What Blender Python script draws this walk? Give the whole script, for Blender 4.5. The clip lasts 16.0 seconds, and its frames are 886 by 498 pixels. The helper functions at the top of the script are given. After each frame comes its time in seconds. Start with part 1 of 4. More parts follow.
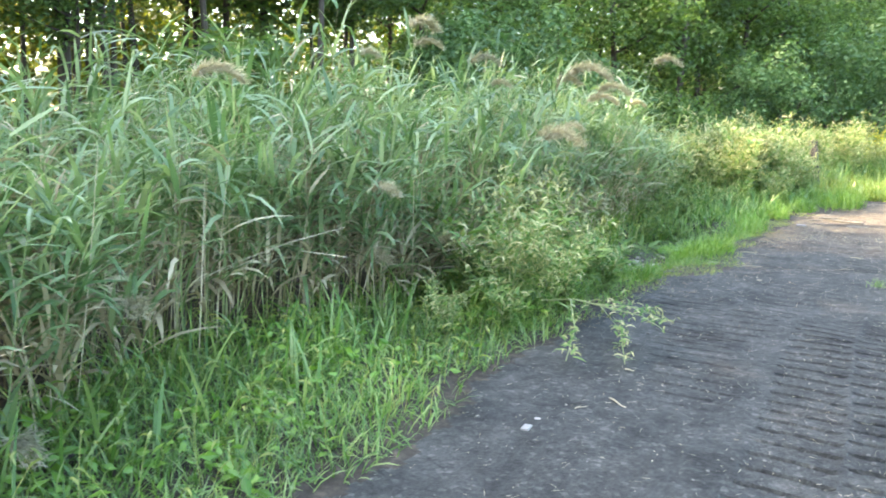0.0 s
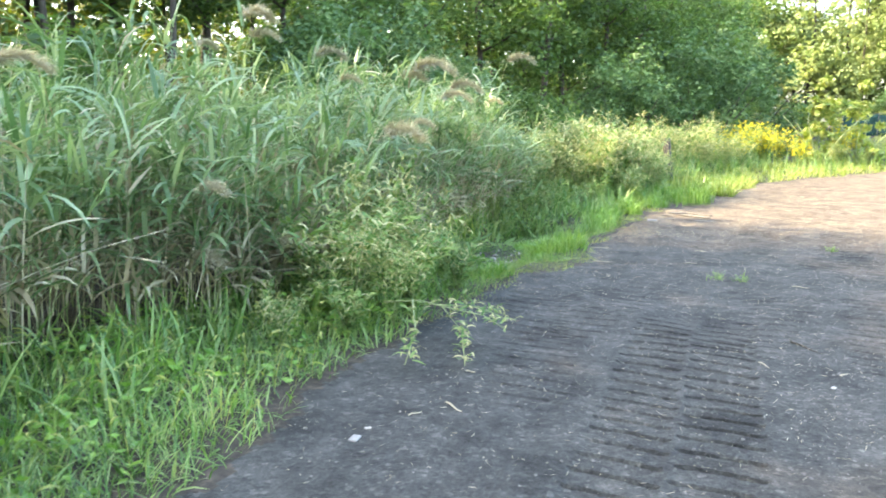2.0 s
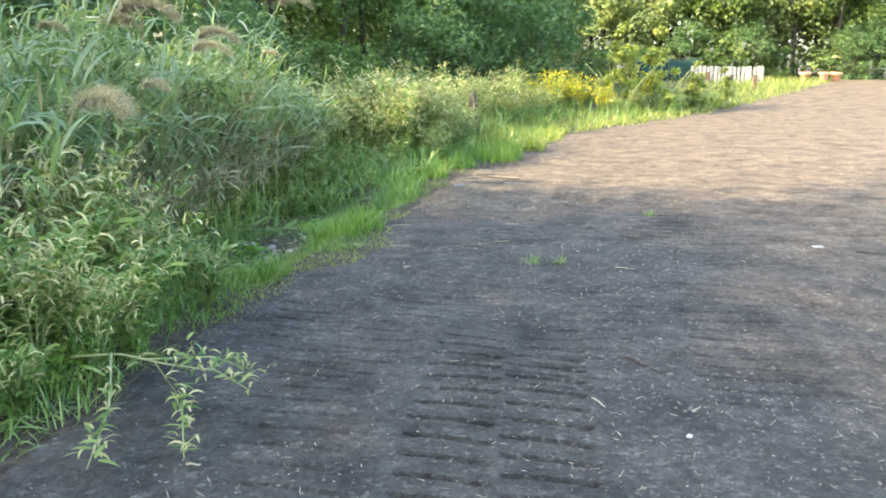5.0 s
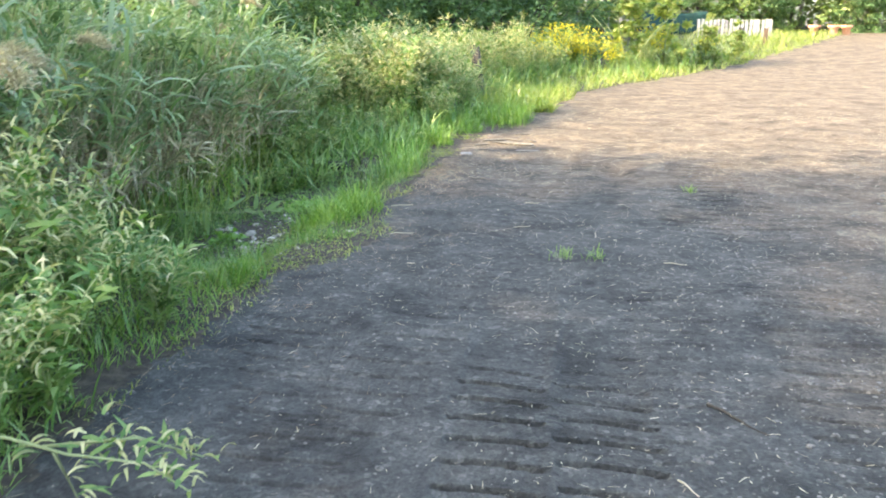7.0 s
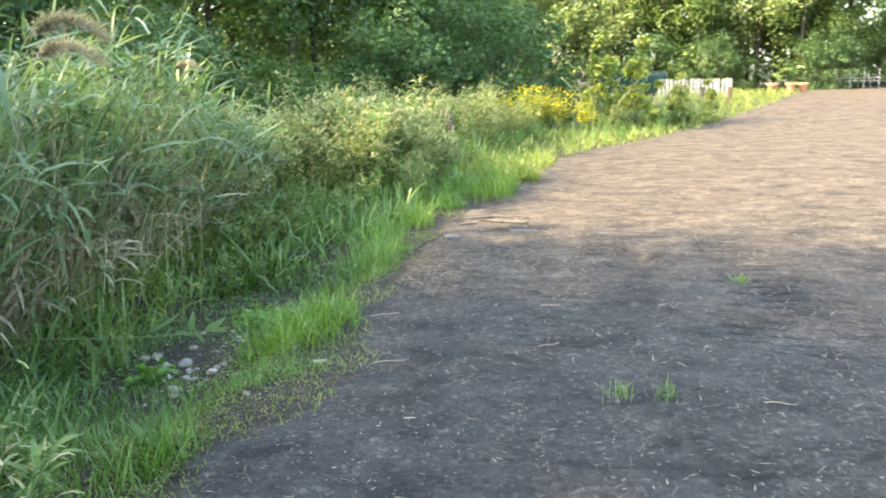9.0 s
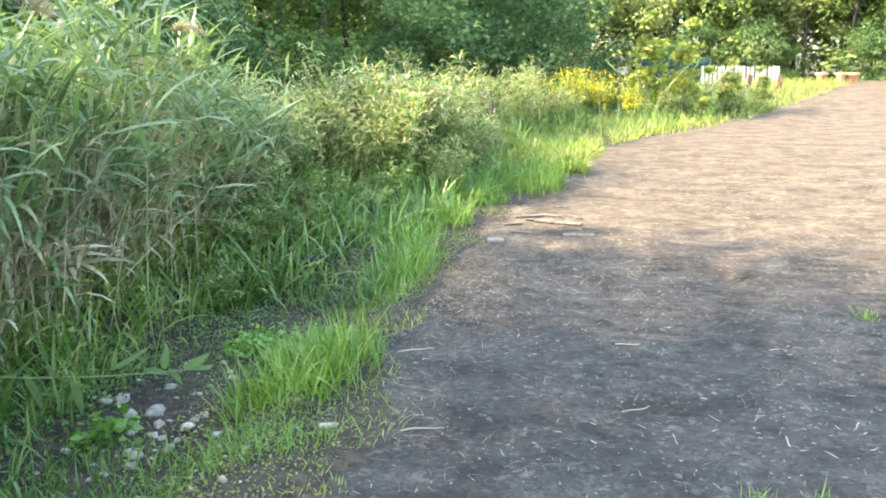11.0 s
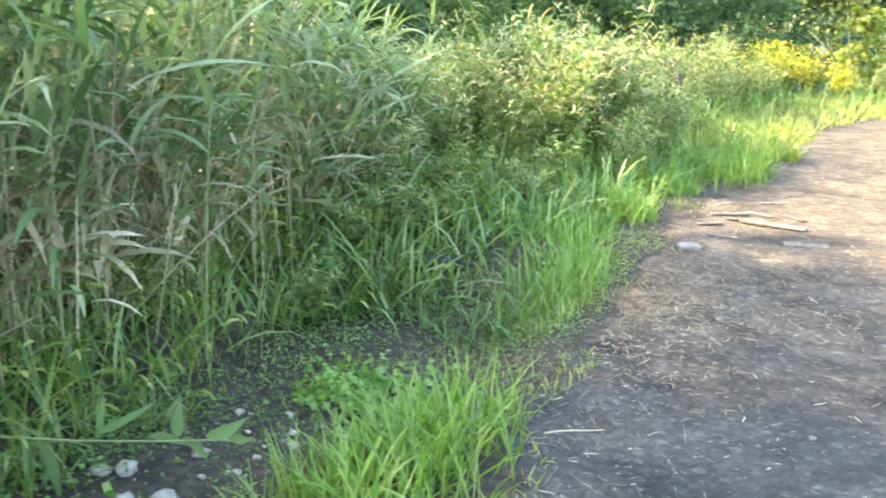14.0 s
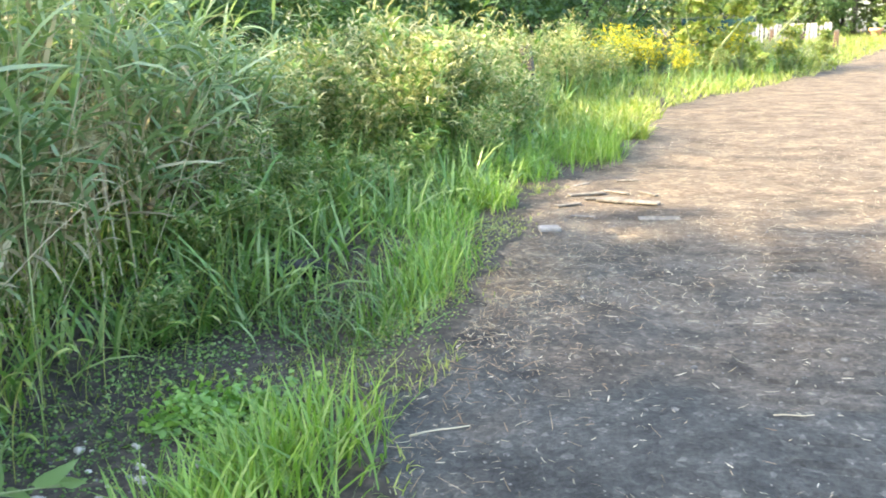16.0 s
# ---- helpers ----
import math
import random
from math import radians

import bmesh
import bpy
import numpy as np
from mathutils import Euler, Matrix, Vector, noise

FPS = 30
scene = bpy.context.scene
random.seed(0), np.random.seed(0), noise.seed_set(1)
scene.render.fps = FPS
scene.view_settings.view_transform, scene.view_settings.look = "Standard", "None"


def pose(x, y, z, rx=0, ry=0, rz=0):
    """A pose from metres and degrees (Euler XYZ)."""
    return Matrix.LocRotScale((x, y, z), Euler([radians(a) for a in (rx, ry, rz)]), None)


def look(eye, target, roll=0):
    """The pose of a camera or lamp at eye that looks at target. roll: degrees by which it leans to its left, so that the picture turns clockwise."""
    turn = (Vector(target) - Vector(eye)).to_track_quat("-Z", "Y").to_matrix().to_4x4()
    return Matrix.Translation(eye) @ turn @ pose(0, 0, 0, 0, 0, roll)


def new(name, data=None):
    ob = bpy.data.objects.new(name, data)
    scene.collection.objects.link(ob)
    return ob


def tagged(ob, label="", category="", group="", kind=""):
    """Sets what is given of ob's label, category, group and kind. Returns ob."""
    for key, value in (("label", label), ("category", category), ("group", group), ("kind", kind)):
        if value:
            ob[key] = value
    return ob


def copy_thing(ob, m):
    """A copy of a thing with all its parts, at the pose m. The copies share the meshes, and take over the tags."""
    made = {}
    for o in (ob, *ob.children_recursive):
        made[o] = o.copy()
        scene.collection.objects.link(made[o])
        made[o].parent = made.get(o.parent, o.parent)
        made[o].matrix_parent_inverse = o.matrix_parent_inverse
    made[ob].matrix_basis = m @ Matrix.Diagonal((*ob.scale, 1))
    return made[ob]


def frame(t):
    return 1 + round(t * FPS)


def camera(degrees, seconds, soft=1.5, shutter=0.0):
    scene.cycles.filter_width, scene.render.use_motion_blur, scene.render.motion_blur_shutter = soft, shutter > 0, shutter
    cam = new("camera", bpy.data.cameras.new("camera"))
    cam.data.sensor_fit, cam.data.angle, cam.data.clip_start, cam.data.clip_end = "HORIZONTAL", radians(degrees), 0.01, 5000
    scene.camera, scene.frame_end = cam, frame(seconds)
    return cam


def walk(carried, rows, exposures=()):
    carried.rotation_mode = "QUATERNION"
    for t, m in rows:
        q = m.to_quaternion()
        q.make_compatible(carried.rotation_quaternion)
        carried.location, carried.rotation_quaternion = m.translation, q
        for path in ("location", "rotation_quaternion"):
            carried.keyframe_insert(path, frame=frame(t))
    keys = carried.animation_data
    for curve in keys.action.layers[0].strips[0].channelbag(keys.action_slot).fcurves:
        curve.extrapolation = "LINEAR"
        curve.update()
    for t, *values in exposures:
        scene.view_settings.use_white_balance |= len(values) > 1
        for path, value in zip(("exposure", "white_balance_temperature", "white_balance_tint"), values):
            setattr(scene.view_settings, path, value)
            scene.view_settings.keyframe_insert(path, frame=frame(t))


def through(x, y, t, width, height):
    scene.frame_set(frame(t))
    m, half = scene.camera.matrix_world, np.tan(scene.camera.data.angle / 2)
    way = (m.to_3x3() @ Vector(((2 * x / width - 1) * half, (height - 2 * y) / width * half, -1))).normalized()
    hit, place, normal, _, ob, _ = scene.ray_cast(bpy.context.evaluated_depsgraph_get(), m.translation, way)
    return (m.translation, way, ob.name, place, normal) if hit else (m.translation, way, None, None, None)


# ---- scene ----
cam = camera(56.0, 16.0, soft=1.85, shutter=0.25)
PATH = [
    (0, (1.803, -2.948, 1.668), (0.675, -1.327, 1.349), 0.6),
    (0.5, (1.824, -2.854, 1.660), (0.758, -1.188, 1.368), 0.7),
    (1, (1.821, -2.809, 1.656), (0.776, -1.132, 1.349), 0.4),
    (1.5, (1.840, -2.764, 1.650), (0.824, -1.072, 1.326), -0.1),
    (2, (1.926, -2.607, 1.649), (1.048, -0.838, 1.330), 0.9),
    (2.5, (1.974, -2.331, 1.646), (1.144, -0.536, 1.345), -0.7),
    (3, (1.970, -2.155, 1.679), (1.363, -0.279, 1.349), 0.9),
    (3.5, (1.854, -1.845, 1.715), (1.519, 0.107, 1.433), 0.8),
    (4, (1.813, -1.508, 1.694), (1.430, 0.439, 1.444), -1.1),
    (4.5, (1.770, -1.135, 1.734), (1.322, 0.784, 1.393), -1.6),
    (4.7, (1.715, -1.021, 1.719), (1.261, 0.884, 1.315), -0.6),
    (6.8, (1.272, 0.212, 1.699), (0.792, 2.091, 1.211), 1.1),
    (7, (1.216, 0.381, 1.684), (0.766, 2.256, 1.152), -0.1),
    (7.5, (1.102, 0.862, 1.669), (0.672, 2.765, 1.229), -2.6),
    (8, (0.960, 1.360, 1.650), (0.681, 3.299, 1.246), -2.0),
    (8.5, (0.735, 1.640, 1.665), (0.630, 3.600, 1.284), -1.7),
    (9, (0.580, 2.062, 1.624), (0.213, 3.990, 1.239), -1.4),
    (9.5, (0.448, 2.450, 1.623), (0.031, 4.359, 1.196), 0.5),
    (9.7, (0.399, 2.588, 1.618), (0.004, 4.508, 1.218), 0.4),
    (11.8, (0.032, 4.085, 1.439), (-0.513, 5.952, 0.971), -1.3),
    (12, (-0.026, 4.306, 1.361), (-0.717, 6.122, 0.885), -3.0),
    (12.5, (-0.106, 4.573, 1.348), (-0.947, 6.320, 0.856), -0.7),
    (13, (-0.207, 4.801, 1.322), (-1.060, 6.531, 0.795), 0.7),
    (13.5, (-0.309, 4.975, 1.327), (-1.177, 6.711, 0.845), -0.3),
    (14, (-0.285, 5.053, 1.335), (-1.068, 6.830, 0.855), 1.1),
    (14.5, (-0.245, 5.226, 1.281), (-0.708, 7.094, 0.739), -0.5),
    (15, (-0.242, 5.230, 1.300), (-0.768, 7.092, 0.797), -1.6),
    (15.5, (-0.245, 5.211, 1.305), (-0.827, 7.061, 0.815), -1.7),
    (16, (-0.242, 5.222, 1.300), (-0.745, 7.095, 0.812), -1.6),
]
walk(cam, [(t, look(e, g, r)) for t, e, g, r in PATH], [
    (0.0, 3.46, 7000, 7), (2.5, 3.46, 7000, 7), (3.5, 3.2, 7000, 7), (4.5, 2.97, 7000, 7), (7.0, 3.15, 7000, 7), (9.0, 2.93, 7000, 7),
    (9.5, 3.05, 7000, 7), (11.8, 3.25, 7000, 7), (12.5, 3.33, 7000, 7), (13.5, 3.52, 7000, 7), (14.5, 3.32, 7000, 7), (16.0, 3.24, 7000, 7),
])

# ---- sky and sun ----
SUN_EL, SUN_AZ = radians(33), math.atan2(0.47, 0.88)  # the light travels towards SUN_AZ, from left and behind
world = bpy.data.worlds.new("evening_sky")
scene.world = world
world.use_nodes = True
wt = world.node_tree
sky = wt.nodes.new("ShaderNodeTexSky")
sky.sky_type, sky.sun_disc, sky.sun_elevation = "NISHITA", False, SUN_EL
sky.sun_rotation = radians(90) - (SUN_AZ + math.pi)
sky.air_density, sky.dust_density = 1.0, 3.0
wt.links.new(sky.outputs[0], wt.nodes["Background"].inputs[0])
wt.nodes["Background"].inputs[1].default_value = 0.15
sun = new("sun", bpy.data.lights.new("sun", "SUN"))
sun.data.energy, sun.data.angle, sun.data.color = 2.45, radians(0.6), (1.0, 0.83, 0.6)
sun.matrix_world = look((-40, -20, 40), (-40 + math.cos(SUN_AZ) * math.cos(SUN_EL), -20 + math.sin(SUN_AZ) * math.cos(SUN_EL), 40 - math.sin(SUN_EL)))

rng = np.random.default_rng(11)


# ---- materials ----
def nodes_of(name):
    m = bpy.data.materials.new(name)
    m.use_nodes = True
    return m, m.node_tree, m.node_tree.nodes["Principled BSDF"]


def ramp(nt, fac, stops):
    r = nt.nodes.new("ShaderNodeValToRGB")
    while len(r.color_ramp.elements) < len(stops):
        r.color_ramp.elements.new(0.5)
    for e, (p, c) in zip(r.color_ramp.elements, stops):
        e.position, e.color = p, (*c, 1)
    nt.links.new(fac, r.inputs[0])
    return r.outputs[0]


def grain(nt, scale, detail=6.0, rough=0.6, stretch=None):
    co = nt.nodes.new("ShaderNodeNewGeometry").outputs["Position"]
    if stretch:
        mp = nt.nodes.new("ShaderNodeMapping")
        mp.inputs["Scale"].default_value = stretch
        nt.links.new(co, mp.inputs[0])
        co = mp.outputs[0]
    n = nt.nodes.new("ShaderNodeTexNoise")
    n.inputs["Scale"].default_value, n.inputs["Detail"].default_value, n.inputs["Roughness"].default_value = scale, detail, rough
    nt.links.new(co, n.inputs["Vector"])
    return n.outputs["Fac"]


def blend(nt, fac, a, b, how="MIX"):
    m = nt.nodes.new("ShaderNodeMix")
    m.data_type, m.blend_type = "RGBA", how
    for sock, v in ((m.inputs[0], fac), (m.inputs[6], a), (m.inputs[7], b)):
        if hasattr(v, "links"):
            nt.links.new(v, sock)
        else:
            sock.default_value = v if isinstance(v, float) else (*v, 1)
    return m.outputs[2]


def bump(nt, bs, height, strength, dist):
    b = nt.nodes.new("ShaderNodeBump")
    b.inputs["Strength"].default_value, b.inputs["Distance"].default_value = strength, dist
    nt.links.new(height, b.inputs["Height"])
    nt.links.new(b.outputs[0], bs.inputs["Normal"])


def leaf_mat(name, dark, mid, light, through=0.4, gloss=0.36, patch=0.8):
    """Foliage: each leaf varies, larger patches vary, and light passes through."""
    m, nt, bs = nodes_of(name)
    geo = nt.nodes.new("ShaderNodeNewGeometry")
    col = ramp(nt, geo.outputs["Random Per Island"], [(0.0, dark), (0.5, mid), (1.0, light)])
    big = ramp(nt, grain(nt, patch, 3), [(0.3, (0.6, 0.65, 0.6)), (0.7, (1.25, 1.2, 1.1))])
    col = blend(nt, 1.0, col, big, "MULTIPLY")
    nt.links.new(col, bs.inputs["Base Color"])
    bs.inputs["Roughness"].default_value = gloss
    bs.inputs["Specular IOR Level"].default_value = 0.6
    tr = nt.nodes.new("ShaderNodeBsdfTranslucent")
    nt.links.new(blend(nt, 1.0, col, (1.2, 1.18, 0.7), "MULTIPLY"), tr.inputs[0])
    mx = nt.nodes.new("ShaderNodeMixShader")
    mx.inputs[0].default_value = through
    nt.links.new(bs.outputs[0], mx.inputs[1])
    nt.links.new(tr.outputs[0], mx.inputs[2])
    nt.links.new(mx.outputs[0], nt.nodes["Material Output"].inputs[0])
    return m


def rough_mat(name, a, b, scale, rough=0.85, relief=0.4, dist=0.01, stretch=None, c=None):
    m, nt, bs = nodes_of(name)
    g = grain(nt, scale, 8, 0.65, stretch)
    stops = [(0.3, a), (0.7, b)] if c is None else [(0.25, a), (0.5, b), (0.75, c)]
    col = ramp(nt, g, stops)
    var = ramp(nt, grain(nt, scale * 0.13, 4), [(0.3, (0.75, 0.75, 0.75)), (0.7, (1.2, 1.2, 1.2))])
    info = nt.nodes.new("ShaderNodeObjectInfo")
    each = ramp(nt, info.outputs["Random"], [(0, (0.85, 0.85, 0.85)), (1, (1.15, 1.12, 1.1))])
    col = blend(nt, 1.0, blend(nt, 1.0, col, var, "MULTIPLY"), each, "MULTIPLY")
    nt.links.new(col, bs.inputs["Base Color"])
    bs.inputs["Roughness"].default_value = rough
    bs.inputs["Specular IOR Level"].default_value = 0.25
    bump(nt, bs, g, relief, dist)
    return m


def road_mat():
    """Dark milled asphalt and cinders near the verge, turning to trodden brown earth farther along."""
    m, nt, bs = nodes_of("cinder_road")
    fine, mid, big = grain(nt, 60, 4, 0.6), grain(nt, 5.5, 12, 0.78), grain(nt, 0.55, 6, 0.6)
    dark = ramp(nt, mid, [(0.3, (0.03, 0.031, 0.0295)), (0.44, (0.046, 0.0475, 0.0455)), (0.58, (0.064, 0.066, 0.063)), (0.74, (0.092, 0.092, 0.085))])
    dust = ramp(nt, grain(nt, 1.7, 9, 0.68), [(0.38, (0.45, 0.45, 0.45)), (0.46, (0.85, 0.85, 0.84)), (0.55, (1.05, 1.04, 1.02)), (0.68, (1.5, 1.46, 1.4))])
    dark = blend(nt, 1.0, dark, dust, "MULTIPLY")
    earth = ramp(nt, mid, [(0.3, (0.058, 0.045, 0.034)), (0.47, (0.111, 0.086, 0.063)), (0.6, (0.16, 0.131, 0.098)), (0.75, (0.235, 0.206, 0.162))])
    earth = blend(nt, 1.0, earth, dust, "MULTIPLY")
    geo = nt.nodes.new("ShaderNodeNewGeometry")
    sep = nt.nodes.new("ShaderNodeSeparateXYZ")
    nt.links.new(geo.outputs["Position"], sep.inputs[0])
    along = nt.nodes.new("ShaderNodeMapRange")
    along.interpolation_type = "SMOOTHSTEP"
    along.inputs["From Min"].default_value, along.inputs["From Max"].default_value = 6.3, 13.0
    nt.links.new(sep.outputs[1], along.inputs[0])
    add = nt.nodes.new("ShaderNodeMath")
    add.operation = "MULTIPLY_ADD"
    nt.links.new(big, add.inputs[0])
    add.inputs[1].default_value = 2.2
    nt.links.new(along.outputs[0], add.inputs[2])
    side = nt.nodes.new("ShaderNodeMapRange")  # trodden earth also shows through towards the middle of the track
    side.interpolation_type = "SMOOTHSTEP"
    side.inputs["From Min"].default_value, side.inputs["From Max"].default_value, side.inputs["To Max"].default_value = 1.5, 3.6, 0.42
    nt.links.new(sep.outputs[0], side.inputs[0])
    both = nt.nodes.new("ShaderNodeMath")
    nt.links.new(add.outputs[0], both.inputs[0])
    nt.links.new(side.outputs[0], both.inputs[1])
    mk = nt.nodes.new("ShaderNodeMapRange")
    mk.inputs["From Min"].default_value, mk.inputs["From Max"].default_value = 1.2, 1.8
    nt.links.new(both.outputs[0], mk.inputs[0])
    col = blend(nt, mk.outputs[0], dark, earth)
    col = blend(nt, 1.0, col, ramp(nt, fine, [(0.3, (0.62, 0.62, 0.62)), (0.45, (0.9, 0.9, 0.9)), (0.57, (1.06, 1.06, 1.05)), (0.72, (1.5, 1.48, 1.45))]), "MULTIPLY")
    vor = nt.nodes.new("ShaderNodeTexVoronoi")  # crumbs of milled asphalt
    vor.inputs["Scale"].default_value = 34
    nt.links.new(geo.outputs["Position"], vor.inputs["Vector"])
    one = nt.nodes.new("ShaderNodeSeparateColor")
    nt.links.new(vor.outputs["Color"], one.inputs[0])
    col = blend(nt, 1.0, col, ramp(nt, one.outputs[0], [(0.0, (0.72, 0.72, 0.72)), (0.5, (0.97, 0.97, 0.97)), (0.9, (1.1, 1.1, 1.09)), (1.0, (1.8, 1.77, 1.7))]), "MULTIPLY")
    nt.links.new(col, bs.inputs["Base Color"])
    bs.inputs["Roughness"].default_value = 0.9
    bs.inputs["Specular IOR Level"].default_value = 0.3
    bump(nt, bs, fine, 0.9, 0.02)
    return m


M_ROAD = road_mat()
M_SOIL = rough_mat("verge_soil", (0.017, 0.015, 0.013), (0.05, 0.043, 0.034), 14, 0.95, 0.8, 0.03, None, (0.12, 0.1, 0.076))
M_MOUND = rough_mat("brown_earth", (0.05, 0.034, 0.022), (0.115, 0.08, 0.055), 3, 0.95, 0.6, 0.05)
M_BARK = rough_mat("bark", (0.03, 0.026, 0.021), (0.1, 0.088, 0.072), 14, 0.9, 0.8, 0.02, (1, 1, 0.2))
M_WOOD = rough_mat("weathered_wood", (0.085, 0.077, 0.065), (0.22, 0.2, 0.172), 30, 0.85, 0.5, 0.005, (1, 0.2, 1))
M_POST = rough_mat("dark_post_wood", (0.06, 0.045, 0.032), (0.17, 0.12, 0.085), 20, 0.85, 0.5, 0.005, (1, 1, 0.15))
M_STONE = rough_mat("pale_rubble", (0.2, 0.18, 0.15), (0.58, 0.55, 0.47), 26, 0.85, 0.6, 0.006)
M_PAINT = rough_mat("white_paint", (0.24, 0.235, 0.22), (0.5, 0.49, 0.46), 6, 0.6, 0.2, 0.003)
M_ORANGE = rough_mat("orange_clay", (0.52, 0.24, 0.13), (0.68, 0.38, 0.24), 8, 0.7, 0.2, 0.003)
M_TEAL = rough_mat("teal_netting", (0.008, 0.034, 0.03), (0.016, 0.06, 0.053), 3, 0.7, 0.2, 0.004)
M_STEEL = rough_mat("galvanised_steel", (0.1, 0.11, 0.11), (0.2, 0.21, 0.21), 12, 0.45, 0.1, 0.002)
M_BLACK = rough_mat("black_plastic", (0.012, 0.012, 0.013), (0.035, 0.035, 0.037), 9, 0.5, 0.3, 0.004)
M_STRAW = leaf_mat("dry_straw", (0.24, 0.2, 0.14), (0.42, 0.37, 0.28), (0.62, 0.57, 0.47), 0.1, 0.7)
M_PEBBLE = rough_mat("road_grit", (0.035, 0.035, 0.034), (0.27, 0.26, 0.24), 60, 0.85, 0.4, 0.004)
M_REED = leaf_mat("reed_leaf", (0.08, 0.16, 0.064), (0.18, 0.29, 0.135), (0.35, 0.44, 0.275), 0.42)
M_CANE = leaf_mat("reed_cane", (0.18, 0.145, 0.085), (0.38, 0.325, 0.22), (0.6, 0.54, 0.41), 0.15, 0.6)
M_GREENCANE = leaf_mat("green_cane", (0.15, 0.21, 0.08), (0.25, 0.31, 0.14), (0.4, 0.43, 0.26), 0.15, 0.6)
M_PLUME = leaf_mat("reed_plume", (0.33, 0.285, 0.225), (0.48, 0.43, 0.35), (0.64, 0.585, 0.49), 0.4, 0.8)
M_GRASS = leaf_mat("verge_grass", (0.065, 0.155, 0.033), (0.14, 0.27, 0.065), (0.32, 0.42, 0.18), 0.4)
M_BRIGHT = leaf_mat("young_grass", (0.1, 0.21, 0.035), (0.165, 0.31, 0.05), (0.3, 0.42, 0.11), 0.42)
M_YELLOWGRASS = leaf_mat("sunny_grass", (0.14, 0.22, 0.04), (0.25, 0.33, 0.07), (0.42, 0.43, 0.16), 0.45)
M_WEED = leaf_mat("weed_leaf", (0.065, 0.15, 0.035), (0.14, 0.255, 0.07), (0.25, 0.35, 0.12), 0.38, 0.55)
M_BLOOM = leaf_mat("pale_blossom", (0.28, 0.3, 0.12), (0.4, 0.41, 0.2), (0.54, 0.51, 0.32), 0.32, 0.75)
M_YELLOW = leaf_mat("goldenrod_bloom", (0.62, 0.5, 0.01), (0.8, 0.68, 0.02), (0.88, 0.79, 0.08), 0.35, 0.7)
M_CLOVER = leaf_mat("clover_leaf", (0.1, 0.23, 0.035), (0.18, 0.35, 0.06), (0.3, 0.47, 0.12), 0.4)
M_TREE = leaf_mat("tree_leaf", (0.045, 0.1, 0.025), (0.085, 0.165, 0.042), (0.14, 0.23, 0.065), 0.5, 0.55, 0.35)
M_TREE_B = leaf_mat("pale_tree_leaf", (0.07, 0.125, 0.033), (0.125, 0.2, 0.052), (0.2, 0.275, 0.083), 0.5, 0.6, 0.35)
M_EDGE = leaf_mat("edge_grass_blade", (0.08, 0.19, 0.032), (0.145, 0.29, 0.05), (0.27, 0.4, 0.12), 0.42)
# yellow leaf tint carries the sun glow between the trunks
M_GLOW = leaf_mat("sunlit_leaf", (0.06, 0.085, 0.01), (0.105, 0.13, 0.016), (0.16, 0.175, 0.025), 0.5, 0.6, 0.35)
M_CONCRETE = rough_mat("grey_concrete", (0.16, 0.155, 0.15), (0.3, 0.29, 0.27), 18, 0.9, 0.4, 0.006)
M_STUMP = rough_mat("old_stump_wood", (0.035, 0.031, 0.027), (0.11, 0.1, 0.087), 20, 0.9, 0.6, 0.008, (1, 1, 0.15))
M_BUSH = leaf_mat("bush_leaf", (0.045, 0.11, 0.04), (0.085, 0.17, 0.062), (0.14, 0.235, 0.095), 0.42, 0.6, 0.6)
# leaf colour made paler to stand in for haze and glare over the far trees
M_FAR = leaf_mat("haze_pale_leaf", (0.15, 0.21, 0.08), (0.235, 0.31, 0.12), (0.34, 0.4, 0.175), 0.43, 0.6, 0.3)
M_BROWNSTRAW = leaf_mat("brown_straw", (0.12, 0.075, 0.045), (0.23, 0.155, 0.095), (0.4, 0.3, 0.2), 0.1, 0.7)


# ---- mesh helpers ----
def mesh(name, verts, faces, material, smooth=False):
    me = bpy.data.meshes.new(name)
    me.from_pydata([tuple(v) for v in np.asarray(verts, float).tolist()], [], faces if isinstance(faces, list) else faces.tolist())
    me.materials.append(material)
    if smooth:
        me.polygons.foreach_set("use_smooth", [True] * len(me.polygons))
    return me


def part(name, data, parent, label="", m=None):
    """One mesh as a child of a thing or of a part."""
    ob = new(name, data)
    ob.parent = parent
    if m is not None:
        ob.matrix_basis = m
    return tagged(ob, label)


def thing(name, label, category, m=None, group="", kind="", data=None):
    ob = new(name, data)
    if m is not None:
        ob.matrix_basis = m
    return tagged(ob, label, category, group, kind)


def join(*pieces):
    vs, fs, n = [], [], 0
    for v, f in pieces:
        vs.append(np.asarray(v, float))
        fs += [tuple(i + n for i in face) for face in f]
        n += len(v)
    return np.concatenate(vs), fs


def tube(points, radii, sides=6, cap=True):
    points = [Vector(p) for p in points]
    vs, fs = [], []
    for i, (p, r) in enumerate(zip(points, radii)):
        d = (points[min(i + 1, len(points) - 1)] - points[max(i - 1, 0)]).normalized()
        a = d.orthogonal().normalized() if abs(d.z) < 0.99 else Vector((1, 0, 0))
        b = d.cross(a).normalized()
        a = b.cross(d)
        for k in range(sides):
            w = 2 * math.pi * k / sides
            vs.append(p + float(r) * (math.cos(w) * a + math.sin(w) * b))
    for i in range(len(points) - 1):
        for k in range(sides):
            k2 = (k + 1) % sides
            fs.append((i * sides + k, i * sides + k2, (i + 1) * sides + k2, (i + 1) * sides + k))
    if cap:
        fs.append(tuple(range(sides))[::-1])
        fs.append(tuple(range((len(points) - 1) * sides, len(points) * sides)))
    return np.array([tuple(v) for v in vs]), fs


